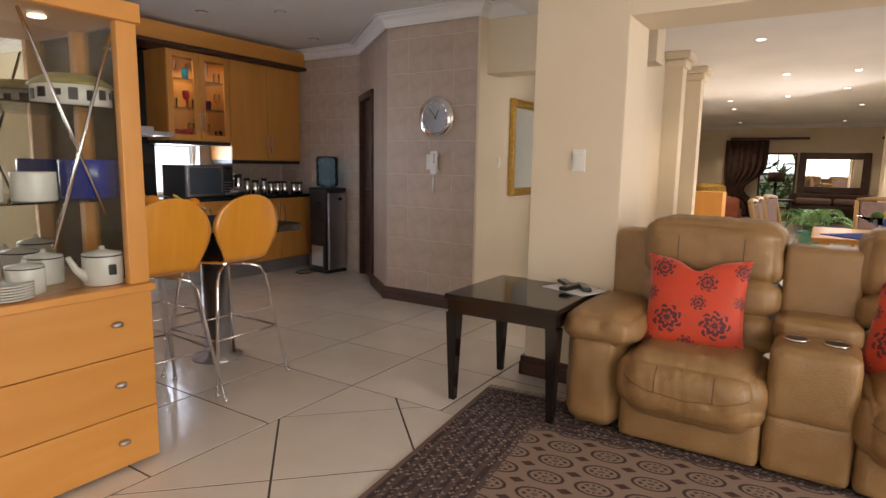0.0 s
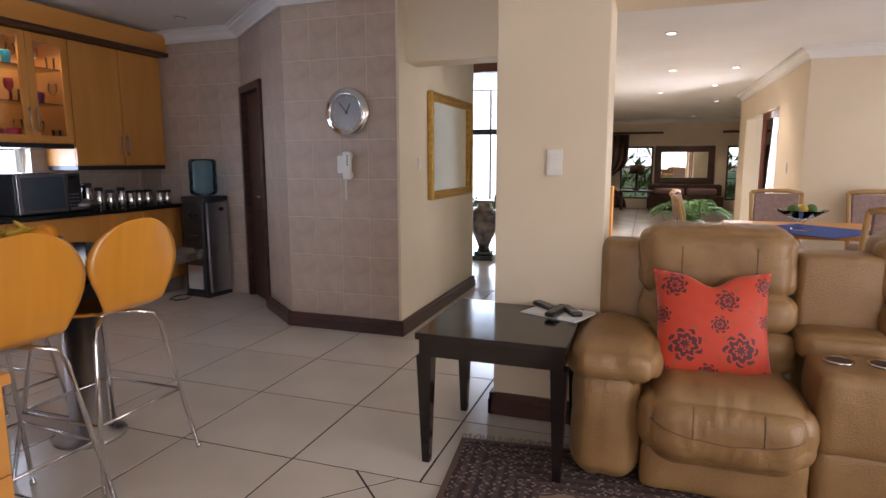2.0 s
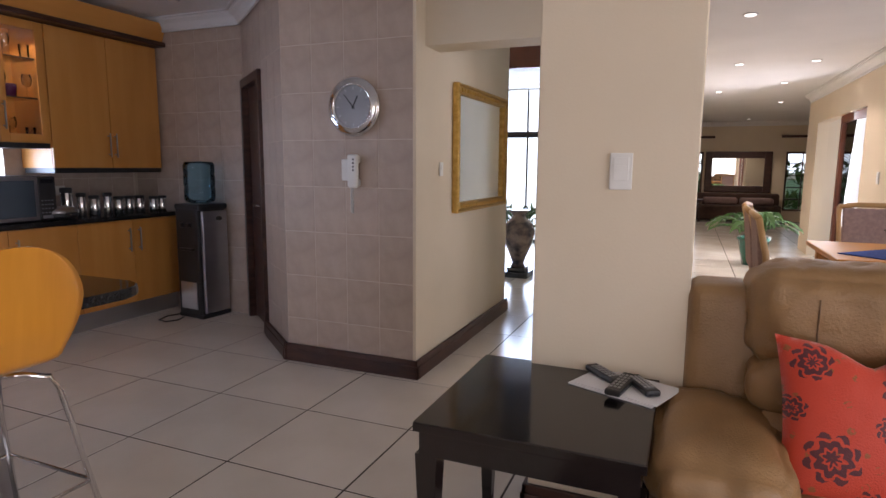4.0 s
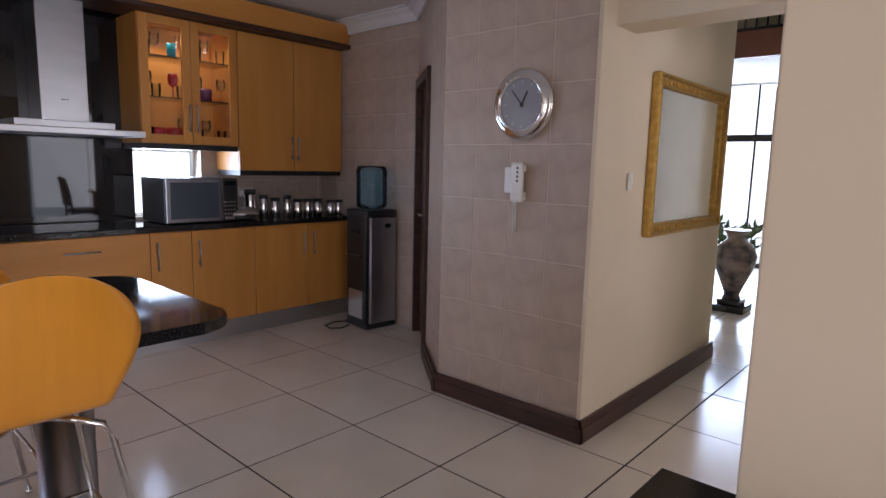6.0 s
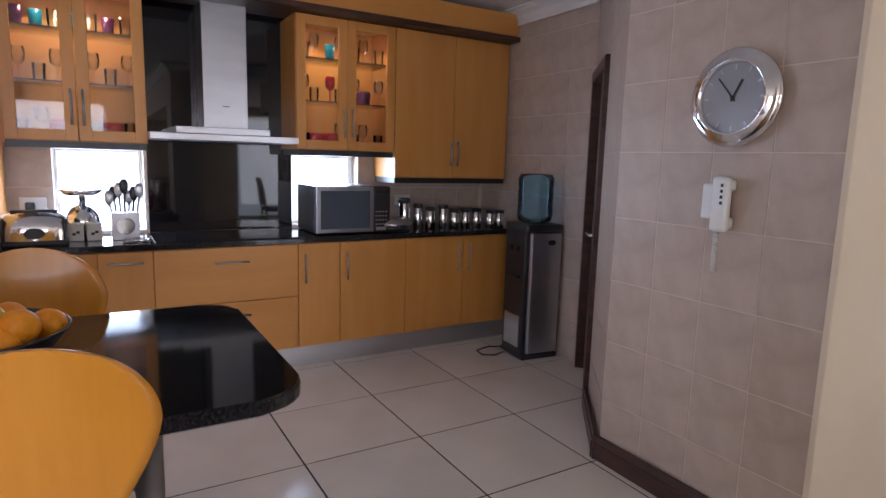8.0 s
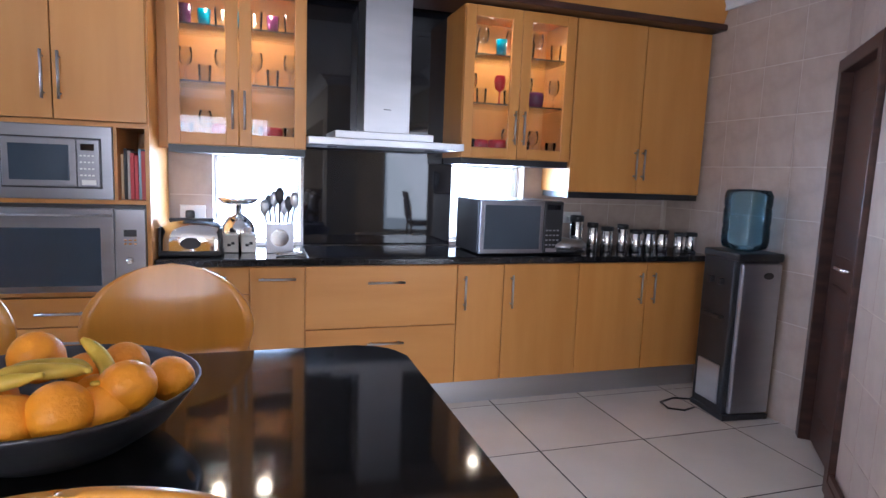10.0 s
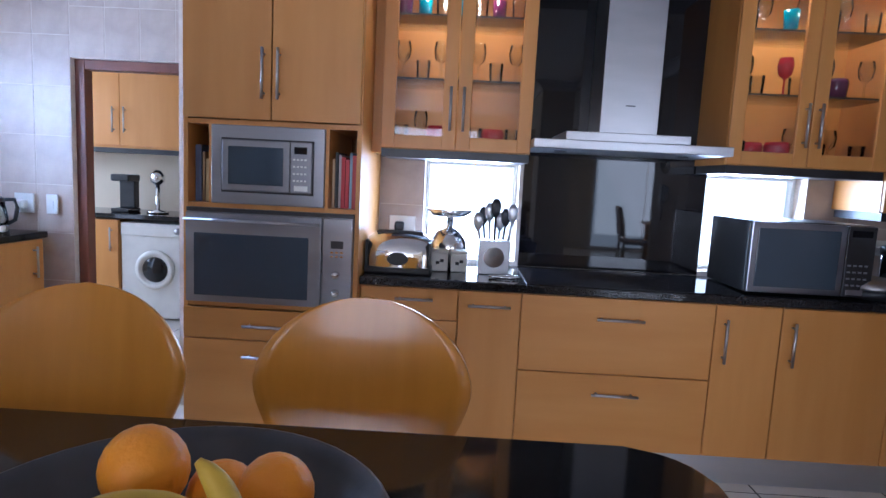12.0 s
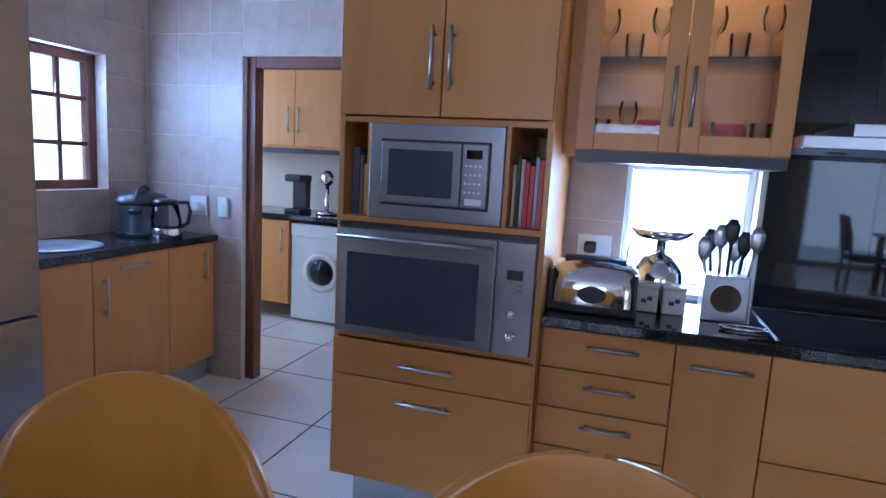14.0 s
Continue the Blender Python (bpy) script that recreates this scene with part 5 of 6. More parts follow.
def seat_unit(x0, x1, seed):
    xm = (x0 + x1) / 2
    s = Shape()
    puff(s, x0, x1, 2.67, 3.2, 0.02, 0.25, 0.03, 0.01, 0.002, seed)
    s.done("base", LEATHER, sofa, True)
    s = Shape()
    puff(s, x0 - 0.005, x1 + 0.005, 2.58, 3.15, 0.17, 0.48, 0.13, 0.04, 0.003, seed + 1, 44)
    seat = s.done("seat", LEATHER, sofa, True)
    gathers(seat, xm, 0.42)
    seam(seat, [(x0 + 0.03, 0.36), (x0 + 0.15, 0.325), (xm, 0.31), (x1 - 0.15, 0.325), (x1 - 0.03, 0.36)])
    seam(seat, [(xm - 0.12, 0.32), (xm - 0.12, 0.45)])
    seam(seat, [(xm + 0.12, 0.32), (xm + 0.12, 0.45)])
    s = Shape()
    puff(s, x0 - 0.03, x1, 3.11, 3.42, 0.76, 1.08, 0.075, 0.03, 0.005, seed + 2, 24)
    head = s.done("headrest", LEATHER, sofa, True)
    seam(head, [(xm + 0.14, 0.79), (xm + 0.14, 1.03)])
    seam(head, [(xm - 0.16, 0.79), (xm - 0.16, 1.03)])
    s = Shape()
    puff(s, x0 - 0.02, x1, 3.06, 3.36, 0.6, 0.80, 0.08, 0.025, 0.005, seed + 3, 20)
    s.done("backrest", LEATHER, sofa, True)
    s = Shape()
    puff(s, x0 - 0.02, x1, 3.02, 3.34, 0.42, 0.64, 0.08, 0.025, 0.005, seed + 4, 20)
    s.done("lumbar", LEATHER, sofa, True)


seat_unit(-0.24, 0.36, 3)
seat_unit(0.70, 1.30, 11)
Shape().box(-0.46, -0.2, 3.2, 3.44, 0.05, 1.0, 0.05, 4).done("side_wing", LEATHER, sofa, True)
s = Shape()
puff(s, 0.37, 0.69, 2.68, 3.1, 0.02, 0.30, 0.03, 0.012, 0.002, 21)
puff(s, 0.37, 0.69, 2.67, 2.98, 0.27, 0.595, 0.035, 0.012, 0.002, 22)
s.done("console", LEATHER, sofa, True)
s = Shape()
puff(s, 0.365, 0.695, 2.97, 3.22, 0.54, 0.66, 0.04, 0.02, 0.003, 23)
s.done("console_lid", LEATHER, sofa, True)
Shape().box(0.37, 0.69, 3.14, 3.36, 0.3, 0.98, 0.03, 3).done("console_back", LEATHER, sofa, True)
for x in (0.455, 0.60):
    cu = Shape().lathe([(0.052, 0.0), (0.052, 0.006), (0.044, 0.008), (0.04, 0.002)], x, 2.83, 0.604, 28)
    cu.done("cup_holder", CHROME, sofa, True)
    Shape().lathe([(0.043, 0), (0.043, 0.002)], x, 2.83, 0.6075, 24).done("cup_well", BLACK, sofa)
s = Shape()
puff(s, 1.32, 1.6, 2.66, 3.25, 0.02, 0.62, 0.1, 0.02, 0.004, 31)
s.done("arm", LEATHER, sofa, True)


def pillow(at):
    s = Shape()

    def side(k):
        def fn(u, v):
            a, b = u * 2 - 1, v * 2 - 1
            t = max(0, (1 - abs(a) ** 2.6) * (1 - abs(b) ** 2.6)) ** 0.55
            pin = 1 - 0.09 * (1 - a * a) * abs(b) ** 6 - 0.0
            pin2 = 1 - 0.09 * (1 - b * b) * abs(a) ** 6
            dip = 0.13 * math.exp(-(a / 0.28) ** 2) * max(0, b) ** 3
            return Vector((0.235 * a * pin2, 0.235 * b * pin - dip * 0.45, k * (0.075 * t + 0.004 * noise.noise(Vector((a * 5, b * 5, k))))))
        return fn
    s.grid(28, 28, side(1)).grid(28, 28, side(-1))
    bmesh.ops.remove_doubles(s.bm, verts=s.bm.verts, dist=0.0005)
    return tagged(s.done("throw_pillow", FLOWERED, None, True, at), "orange throw pillow with dark red flowers on the sofa", "pillow", "sofa pillows")


pillow(pose(0.03, 2.83, 0.645, 70, 0, 4))
pillow(pose(0.93, 2.86, 0.65, 72, 0, -28))

rug = root("rug", pose(0.42, 1.25, 0, 0, 0, 6.1), "brown patterned oriental rug with a fringe", "rug")
Shape().box(-1.3, 1.3, -1.65, 1.65, 0.001, 0.010, 0.003).done("pile", RUG, rug)
s = Shape()
for i in range(200):
    x = -1.3 + 2.6 * (i + 0.5) / 200
    y = 1.65
    s.tube([(x, y - 0.005, 0.006), (x + random.uniform(-0.012, 0.012), y + 0.03, 0.006), (x + random.uniform(-0.02, 0.02), y + 0.055, 0.004)], 0.003, 4)
tagged(s.done("fringe", simple("fringe_wool", (0.3, 0.24, 0.19), (0.4, 0.33, 0.27), 20, (0.9, 0.95)), rug), kind="stuff")

# display cabinet; front faces +x
DM = Matrix.Translation((0.143, -0.07, 0)) @ Matrix.Diagonal((1, 1, 0.94, 1))
dc = root("display_cabinet", DM, "maple display cabinet with drawers and a glass showcase", "cabinet")
CX, CY = -1.985, 1.275
Shape().box(-2.40, CX - 0.02, -0.25, CY - 0.004, 0.02, 0.80).done("base", MAPLE_H, dc)
for z0, z1 in ((0.02, 0.265), (0.265, 0.53), (0.53, 0.80)):
    d = Shape().box(CX - 0.02, CX, 0.5, CY - 0.002, z0 + 0.002, z1 - 0.002, 0.003).done("drawer", MAPLE_H, dc)
    Shape().box(CX - 0.02, CX, -0.25, 0.497, z0 + 0.002, z1 - 0.002, 0.003).done("drawer", MAPLE_H, dc)
    zk = z1 - 0.125
    Shape().lathe([(0.02, 0), (0.024, 0.008), (0.018, 0.022), (0.002, 0.024)], CX, 1.12, zk, 16, Matrix.Rotation(math.pi / 2, 3, "Y"), sx=0.55).done("handle", STEEL, d, True)
Shape().box(-2.42, CX + 0.025, -0.26, CY + 0.008, 0.80, 0.835, 0.006).done("top_board", MAPLE_H, dc)
Shape().box(CX - 0.045, CX - 0.005, CY - 0.085, CY - 0.003, 0.835, 1.98, 0.004).box(-2.40, -2.36, CY - 0.06, CY - 0.003, 0.835, 1.98, 0.004).box(CX - 0.045, CX - 0.005, -0.25, -0.17, 0.835, 1.98).done("posts", MAPLE, dc)
Shape().box(-2.41, CX + 0.015, -0.26, CY + 0.006, 1.94, 2.02, 0.005).done("crown", MAPLE_H, dc)
Shape().box(-2.40, -2.385, -0.25, CY - 0.06, 0.836, 1.94).done("mirror_back", MIRROR, dc)
Shape().box(-2.36, CX - 0.045, CY - 0.03, CY - 0.024, 0.836, 1.94).box(CX - 0.03, CX - 0.024, -0.17, CY - 0.085, 0.85, 1.94).done("glass", GLASS, dc).visible_shadow = False
for z in (1.2, 1.585):
    Shape().box(-2.38, CX - 0.06, -0.24, CY - 0.05, z - 0.004, z + 0.004).done("glass_shelf", GLASS, dc)
s = Shape()
for a, bq in (((0.865, 1.921), (1.115, 1.150)), ((1.176, 1.880), (0.923, 1.024))):
    s.tube([(CX - 0.022, a[0], a[1]), (CX - 0.022, bq[0], bq[1])], 0.006)
s.done("lead_strips", CHROME, dc, True)
Shape().lathe([(0.03, 0), (0.03, 0.006)], -2.18, 1.0, 1.932, 16).done("lamp", LAMP_ON, dc)


def pot(name, at, r, h, mat, label, cat, lid=True, spout=False):
    p = root(name, at, label, cat)
    Shape().lathe([(r * 0.9, 0), (r, 0.006), (r, h * 0.8), (r * 0.97, h * 0.83), (r * 0.93, h * 0.83)], n=24).done("body", mat, p, True)
    if lid:
        Shape().lathe([(r * 0.99, h * 0.83), (r * 0.97, h * 0.88), (r * 0.3, h * 0.96), (r * 0.12, h), (r * 0.16, h * 1.06), (0.001, h * 1.08)], n=24).done("lid", mat, p, True)
        Shape().lathe([(r * 1.005, h * 0.80), (r * 1.01, h * 0.82), (r * 1.005, h * 0.84)], n=24).done("rim", BLACK, p, True)
    if spout:
        Shape().tube([(0, -r * 0.85, h * 0.2), (0, -r * 1.4, h * 0.5), (0, -r * 1.75, h * 0.85)], [0.022, 0.014, 0.01]).done("spout", mat, p, True)
        Shape().box(r * 0.97, r * 1.01, -0.015, 0.015, h * 0.3, h * 0.6, 0.004).done("print", BLACK, p)
    return p


pot("teapot", DM @ pose(-2.1, 1.14, 0.836), 0.075, 0.155, CERAMIC, "white ceramic teapot with a dark rim", "teapot", True, True)
pot("sugar_pot", DM @ pose(-2.13, 0.87, 0.836), 0.065, 0.13, CERAMIC, "white ceramic sugar pot", "pot")
pot("sugar_pot", DM @ pose(-2.28, 1.0, 0.836), 0.07, 0.14, CERAMIC, "white ceramic lidded pot", "pot")
pot("sugar_pot", DM @ pose(-2.1, 0.66, 0.836), 0.06, 0.12, CERAMIC, "white ceramic lidded pot", "pot")
for i in range(6):
    tagged(Shape().lathe([(0.05, 0), (0.085, 0.006), (0.09, 0.01), (0.05, 0.006)], n=24).done("saucer", CERAMIC, None, True, DM @ pose(-2.07, 0.78, 0.837 + 0.0105 * i)), "white saucer with a dark edge in a stack", "saucer", "stacked saucers")
pot("blue_bowl", DM @ pose(-2.2, 1.156, 1.206), 0.105, 0.20, BLUEGLASS, "deep cobalt blue glass bowl", "bowl", False)
pot("planter", DM @ pose(-2.12, 0.92, 1.206), 0.075, 0.14, CERAMIC, "white ceramic pot with a leaf print", "pot", False)
pot("planter", DM @ pose(-2.12, 0.74, 1.206), 0.075, 0.14, CERAMIC, "white ceramic pot with a leaf print", "pot", False)
dish = pot("covered_dish", DM @ pose(-2.18, 1.104, 1.59), 0.14, 0.10, CERAMIC, "white and black covered dish with an olive lid", "dish", False)
Shape().lathe([(0.15, 0.083), (0.14, 0.095), (0.09, 0.13), (0.01, 0.14)], n=28).done("lid", simple("olive_glaze", (0.25, 0.22, 0.05), (0.3, 0.27, 0.07), 8, (0.3, 0.4)), dish, True)
s = Shape()
for i in range(16):
    a = 2 * math.pi * i / 16
    s.box(0.139, 0.1425, -0.012 - 0.006 * (i % 2), 0.014, 0.02 + 0.008 * (i % 3), 0.062 + 0.006 * (i % 2), m=Matrix.Rotation(a, 4, "Z"))
s.done("pattern", BLACK, dish)
pot("tall_jug", DM @ pose(-2.2, 0.66, 1.59), 0.09, 0.26, STEEL, "tall dark steel jug", "jug", False)


# ---- sink side and scullery ----
sk = root("sink_cabinet", Matrix(), "maple sink cabinet with steel handles", "cabinet")
Shape().box(DX + 0.01, -4.46, WY, -0.461, 0.14, 0.868).done("body", MAPLE, sk)
Shape().box(DX + 0.01, -4.46, WY, -0.5, 0, 0.14).done("plinth", ALU, sk)
for x0, x1, hx, hz, ax, ln in ((-5.79, -5.42, -5.7, 0.73, (0, 0, 1), 0.19), (-5.42, -4.93, -5.18, 0.81, (1, 0, 0), 0.22), (-4.93, -4.46, -4.99, 0.68, (0, 0, 1), 0.2)):
    d = Shape().box(x0 + 0.002, x1 - 0.002, -0.46, -0.44, 0.145, 0.865, 0.003).done("door", MAPLE, sk)
    s = Shape()
    bar_handle(s, (hx, -0.44, hz), ax, ln, (0, 1, 0))
    s.done("handle", STEEL, d, True)
tagged(Shape().box(DX + 0.002, -4.46, WY, -0.42, 0.87, 0.91, 0.006).done("sink_worktop", GRANITE), "polished black granite worktop by the window", "worktop")
tagged(Shape().lathe([(0.2, 0), (0.2, 0.006), (0.17, 0.008), (0.16, 0.002)], n=36).done("sink", STEEL, None, True, pose(-4.95, -0.68, 0.911)), "round steel sink set in black granite", "sink")
rcook = root("rice_cooker", pose(-5.53, -0.72, 0.911, 0, 0, 30), "steel rice cooker with a black domed lid", "rice cooker")
Shape().lathe([(0.12, 0), (0.135, 0.015), (0.135, 0.17), (0.14, 0.175)], n=32).done("body", STEEL, rcook, True)
Shape().lathe([(0.142, 0.175), (0.145, 0.195), (0.12, 0.235), (0.05, 0.255), (0.001, 0.257)], n=32).done("lid", BLACK, rcook, True)
Shape().lathe([(0.138, 0), (0.138, 0.025)], n=32).done("foot", BLACK, rcook, True)
Shape().box(-0.18, -0.13, -0.03, 0.03, 0.13, 0.16, 0.008).box(0.13, 0.18, -0.03, 0.03, 0.13, 0.16, 0.008).tube([(-0.13, 0, 0.2), (-0.1, 0, 0.265), (0, 0, 0.285), (0.1, 0, 0.265), (0.13, 0, 0.2)], 0.011).done("grip", BLACK, rcook, True)
ket = root("kettle", pose(-5.5, -0.53, 0.911, 0, 0, -30), "glass kettle with a steel base and black handle", "kettle")
Shape().lathe([(0.085, 0), (0.085, 0.055), (0.08, 0.06)], n=28).done("base", CHROME, ket, True)
Shape().lathe([(0.08, 0.06), (0.082, 0.1), (0.066, 0.19), (0.064, 0.19), (0.079, 0.1), (0.077, 0.062)], n=28).done("jug", DRINKGLASS, ket, True)
Shape().lathe([(0.066, 0.19), (0.066, 0.21), (0.05, 0.22)], n=28).done("lid", BLACK, ket, True)
Shape().tube([(-0.06, 0, 0.2), (-0.12, 0, 0.2), (-0.135, 0, 0.15), (-0.12, 0, 0.08), (-0.08, 0, 0.06)], 0.012).done("handle", BLACK, ket, True)
for y, w in ((-0.56, 0.12), (-0.385, 0.07)):
    tagged(Shape().box(DX + 0.0, DX + 0.012, y - w / 2, y + w / 2, 1.02, 1.14, 0.003).box(DX + 0.01, DX + 0.016, y - w / 5, y + w / 5, 1.05, 1.1, 0.002).done("wall_socket", PLASTIC), "white wall socket on pale tiles", "socket")
tagged(Shape().box(DX + 0.012, DX + 0.06, -0.58, -0.53, 1.05, 1.1, 0.01).done("plug", PLASTIC), "white plug in the wall socket", "plug")

fr = root("fridge", pose(-4.45, -0.2, 0), "tall stainless steel fridge", "fridge")
Shape().box(0, 0.85, -0.72, 0.0, 0.02, 1.95, 0.01).done("body", DARKSTEEL, fr)
Shape().box(0.003, 0.847, 0.003, 0.05, 0.03, 0.75, 0.01).box(0.003, 0.847, 0.003, 0.05, 0.76, 1.94, 0.01).done("doors", DARKSTEEL, fr)

wm = root("washing_machine", pose(-7.18, -0.76, 0), "white front-loading washing machine", "washing machine")
Shape().box(-0.55, 0, 0, 0.6, 0.02, 0.85, 0.01).done("body", PLASTIC, wm)
Shape().box(0, 0.012, 0.005, 0.595, 0.74, 0.845, 0.004).done("control_panel", PLASTIC, wm)
Shape().lathe([(0.17, 0), (0.17, 0.02), (0.13, 0.03), (0.12, 0.012)], 0.0, 0.3, 0.45, 32, Matrix.Rotation(math.pi / 2, 3, "Y")).done("door_ring", PLASTIC, wm, True)
Shape().lathe([(0.118, 0), (0.1, 0.02), (0.02, 0.026)], 0.005, 0.3, 0.45, 28, Matrix.Rotation(math.pi / 2, 3, "Y")).done("door_glass", BLACKGLASS, wm, True)
Shape().lathe([(0.03, 0), (0.025, 0.02)], 0.012, 0.5, 0.79, 18, Matrix.Rotation(math.pi / 2, 3, "Y")).done("dial", STEEL, wm, True)
sc2 = root("scullery_cabinet", Matrix(), "maple scullery base cabinet", "cabinet")
Shape().box(-7.74, -7.18, -1.6, -0.77, 0.14, 0.868).done("body", MAPLE, sc2)
d = Shape().box(-7.179, -7.16, -1.25, -0.775, 0.145, 0.865, 0.003).done("door", MAPLE, sc2)
s = Shape()
bar_handle(s, (-7.16, -0.83, 0.7), V, 0.2, (1, 0, 0))
s.done("handle", STEEL, d, True)
tagged(Shape().box(-7.745, -7.14, -1.6, 0.6, 0.88, 0.92, 0.006).done("scullery_worktop", GRANITE), "black granite scullery worktop", "worktop")
su = root("scullery_wall_cabinet", Matrix(), "maple scullery wall cabinets with bar handles", "cabinet")
Shape().box(-7.745, -7.36, -1.6, 0.6, 1.48, 2.3).done("body", MAPLE, su)
for a, bq, hy in ((-1.5, -0.85, -0.9), (-0.85, -0.2, -0.8), (-0.2, 0.45, 0.4)):
    d = Shape().box(-7.359, -7.34, a + 0.002, bq - 0.002, 1.5, 2.28, 0.003).done("door", MAPLE, su)
    s = Shape()
    bar_handle(s, (-7.34, hy, 1.72), V, 0.22, (1, 0, 0))
    s.done("handle", STEEL, d, True)
Shape().box(-7.74, -7.37, -1.59, 0.59, 1.44, 1.479).done("pelmet", BLACK, su)
cm = root("coffee_maker", pose(-7.42, -0.85, 0.921), "black coffee maker on the scullery worktop", "coffee maker")
Shape().box(-0.1, 0.1, -0.08, 0.08, 0, 0.03, 0.006).box(-0.1, -0.02, -0.07, 0.07, 0.03, 0.3, 0.01).box(-0.1, 0.1, -0.08, 0.08, 0.27, 0.33, 0.012).done("body", BLACK, cm)
# Chrome juicer on its stand.
bl = root("blender", pose(-7.4, -0.55, 0.921), "tall chrome juicer on a stand", "juicer")
Shape().lathe([(0.09, 0), (0.09, 0.02), (0.02, 0.03), (0.02, 0.25), (0.06, 0.28), (0.06, 0.34), (0.02, 0.38)], n=20).done("body", CHROME, bl, True)

# ---- dining room and lounge ----
def dining_chair(at):
    r = root("dining_chair", at, "light wooden dining chair with mauve upholstered back", "chair", "chairs round the dining table")
    s = Shape()
    for sx in (-1, 1):
        s.tube([(0.23 * sx, -0.24, 0), (0.23 * sx, -0.22, 0.46), (0.235 * sx, -0.25, 0.75), (0.24 * sx, -0.31, 1.0)], 0.022, 6)
        s.tube([(0.22 * sx, 0.2, 0), (0.22 * sx, 0.2, 0.44)], 0.02, 6)
    s.tube([(-0.24, -0.31, 1.0), (-0.1, -0.325, 1.02), (0.1, -0.325, 1.02), (0.24, -0.31, 1.0)], 0.024, 6)
    s.done("frame", simple("blond_wood", (0.38, 0.22, 0.08), (0.48, 0.29, 0.12), 4, (0.35, 0.45)), r, True)
    Shape().box(-0.24, 0.24, -0.23, 0.23, 0.42, 0.49, 0.025, 3).done("seat", MAUVE, r, True)
    b = Shape().box(-0.21, 0.21, -0.275, -0.24, 0.55, 0.99, 0.012)
    for v in b.bm.verts:
        v.co.y -= 0.12 * (v.co.z - 0.5) ** 1.3 if v.co.z > 0.5 else 0
    b.done("backrest", MAUVE, r)
    return r


dt = root("dining_table", pose(1.0, 6.0, 0), "blond wooden dining table", "table")
Shape().box(-0.55, 1.3, -0.55, 0.55, 0.72, 0.76, 0.01).done("top", MAPLE_H, dt)
for sx in (-0.45, 1.2):
    for sy in (-0.45, 0.45):
        Shape().box(sx - 0.04, sx + 0.04, sy - 0.04, sy + 0.04, 0, 0.72, 0.006).done("leg", MAPLE, dt)
tagged(Shape().box(-0.38, 0.38, -0.38, 0.38, 0, 0.006, 0.002).done("table_cloth", BLUECLOTH, None, False, pose(1.05, 5.75, 0.761, 0, 0, 45)), "square blue cloth on the dining table", "cloth")
cb = root("crystal_bowl", pose(0.95, 5.7, 0.768), "footed crystal bowl with fruit", "bowl")
Shape().lathe([(0.08, 0), (0.07, 0.01), (0.02, 0.03), (0.02, 0.07), (0.08, 0.1), (0.2, 0.17), (0.195, 0.17), (0.07, 0.105), (0.001, 0.09)], n=20).done("glass", DRINKGLASS, cb, True)
for i, (mt, nm) in enumerate(((LEAF, "apple"), (BANANA, "lemon"), (LEAF, "apple"))):
    s = Shape()
    bmesh.ops.create_icosphere(s.bm, subdivisions=2, radius=0.045)
    tagged(s.done(nm, mt, None, True, pose(0.89 + 0.07 * i, 5.7 + 0.02 * i, 0.94)), "piece of fruit in the crystal bowl", "fruit", "fruit in the crystal bowl")
dcn = dining_chair(pose(0.30, 5.75, 0, 0, 0, -90))
copy_thing(dcn, pose(0.30, 6.3, 0, 0, 0, -90))
copy_thing(dcn, pose(0.34, 6.85, 0, 0, 0, -100))
copy_thing(dcn, pose(1.05, 7.0, 0, 0, 0, 180))
copy_thing(dcn, pose(1.35, 5.1, 0, 0, 0, 5))
copy_thing(dcn, pose(1.95, 7.0, 0, 0, 0, 180))

pl = root("potted_palm", pose(0.42, 10.2, 0), "leafy palm in a green glazed pot", "plant")
Shape().lathe([(0.13, 0), (0.17, 0.2), (0.2, 0.34), (0.215, 0.35), (0.215, 0.39), (0.19, 0.39), (0.17, 0.33)], n=24).done("pot", POT_GREEN, pl, True)
s = Shape()
for i in range(16):
    a, ln, up = i * 2.4, random.uniform(0.3, 0.6), random.uniform(0.35, 0.75)
    prev = None
    for k in range(11):
        f = k / 10
        c = Vector((math.cos(a) * ln * f, math.sin(a) * ln * f, 0.35 + up * (1.5 * f - 1.1 * f * f)))
        if prev is not None:
            s.tube([prev, c], 0.004, 4)
            d = (c - prev).normalized()
            sd = d.cross(Vector((0, 0, 1))).normalized()
            for g in (-1, 1):
                t = c + sd * g * 0.11 * (1 - 0.6 * abs(f - 0.4)) + d * 0.09 - Vector((0, 0, 0.05))
                v = [s.bm.verts.new(p) for p in (c - d * 0.012, c + sd * g * 0.07 + d * 0.055, t, c + d * 0.012)]
                s.bm.faces.new(v)
        prev = c
tagged(s.done("fronds", LEAF, pl), kind="stuff")

lm = root("wall_mirror", pose(0.68, 17.995, 1.235), "wide lounge mirror in a dark wooden frame", "mirror")
s = Shape()
frame_bars(s, 0.77, 0.52, 0.17, -0.05, 0, 0.015)
s.done("frame", DARKWOOD, lm)
Shape().box(-0.61, 0.61, -0.02, -0.012, -0.36, 0.36).done("glass", MIRROR, lm)


def curtain(at, w, h):
    r = root("curtain", at, "dark brown curtain tied to one side", "curtain", "lounge curtains")

    def fn(u, v):
        pinch = 1 - 0.55 * math.exp(-((v - 0.36) / 0.16) ** 2)
        x = (u - 0.1) * w * pinch
        return Vector((x, 0.05 * math.sin(u * 42) * pinch - 0.05, v * h))
    c = Shape().grid(70, 20, fn).done("cloth", CURTAIN, r, True)
    mod = c.modifiers.new("thick", "SOLIDIFY")
    mod.thickness = 0.008
    return r


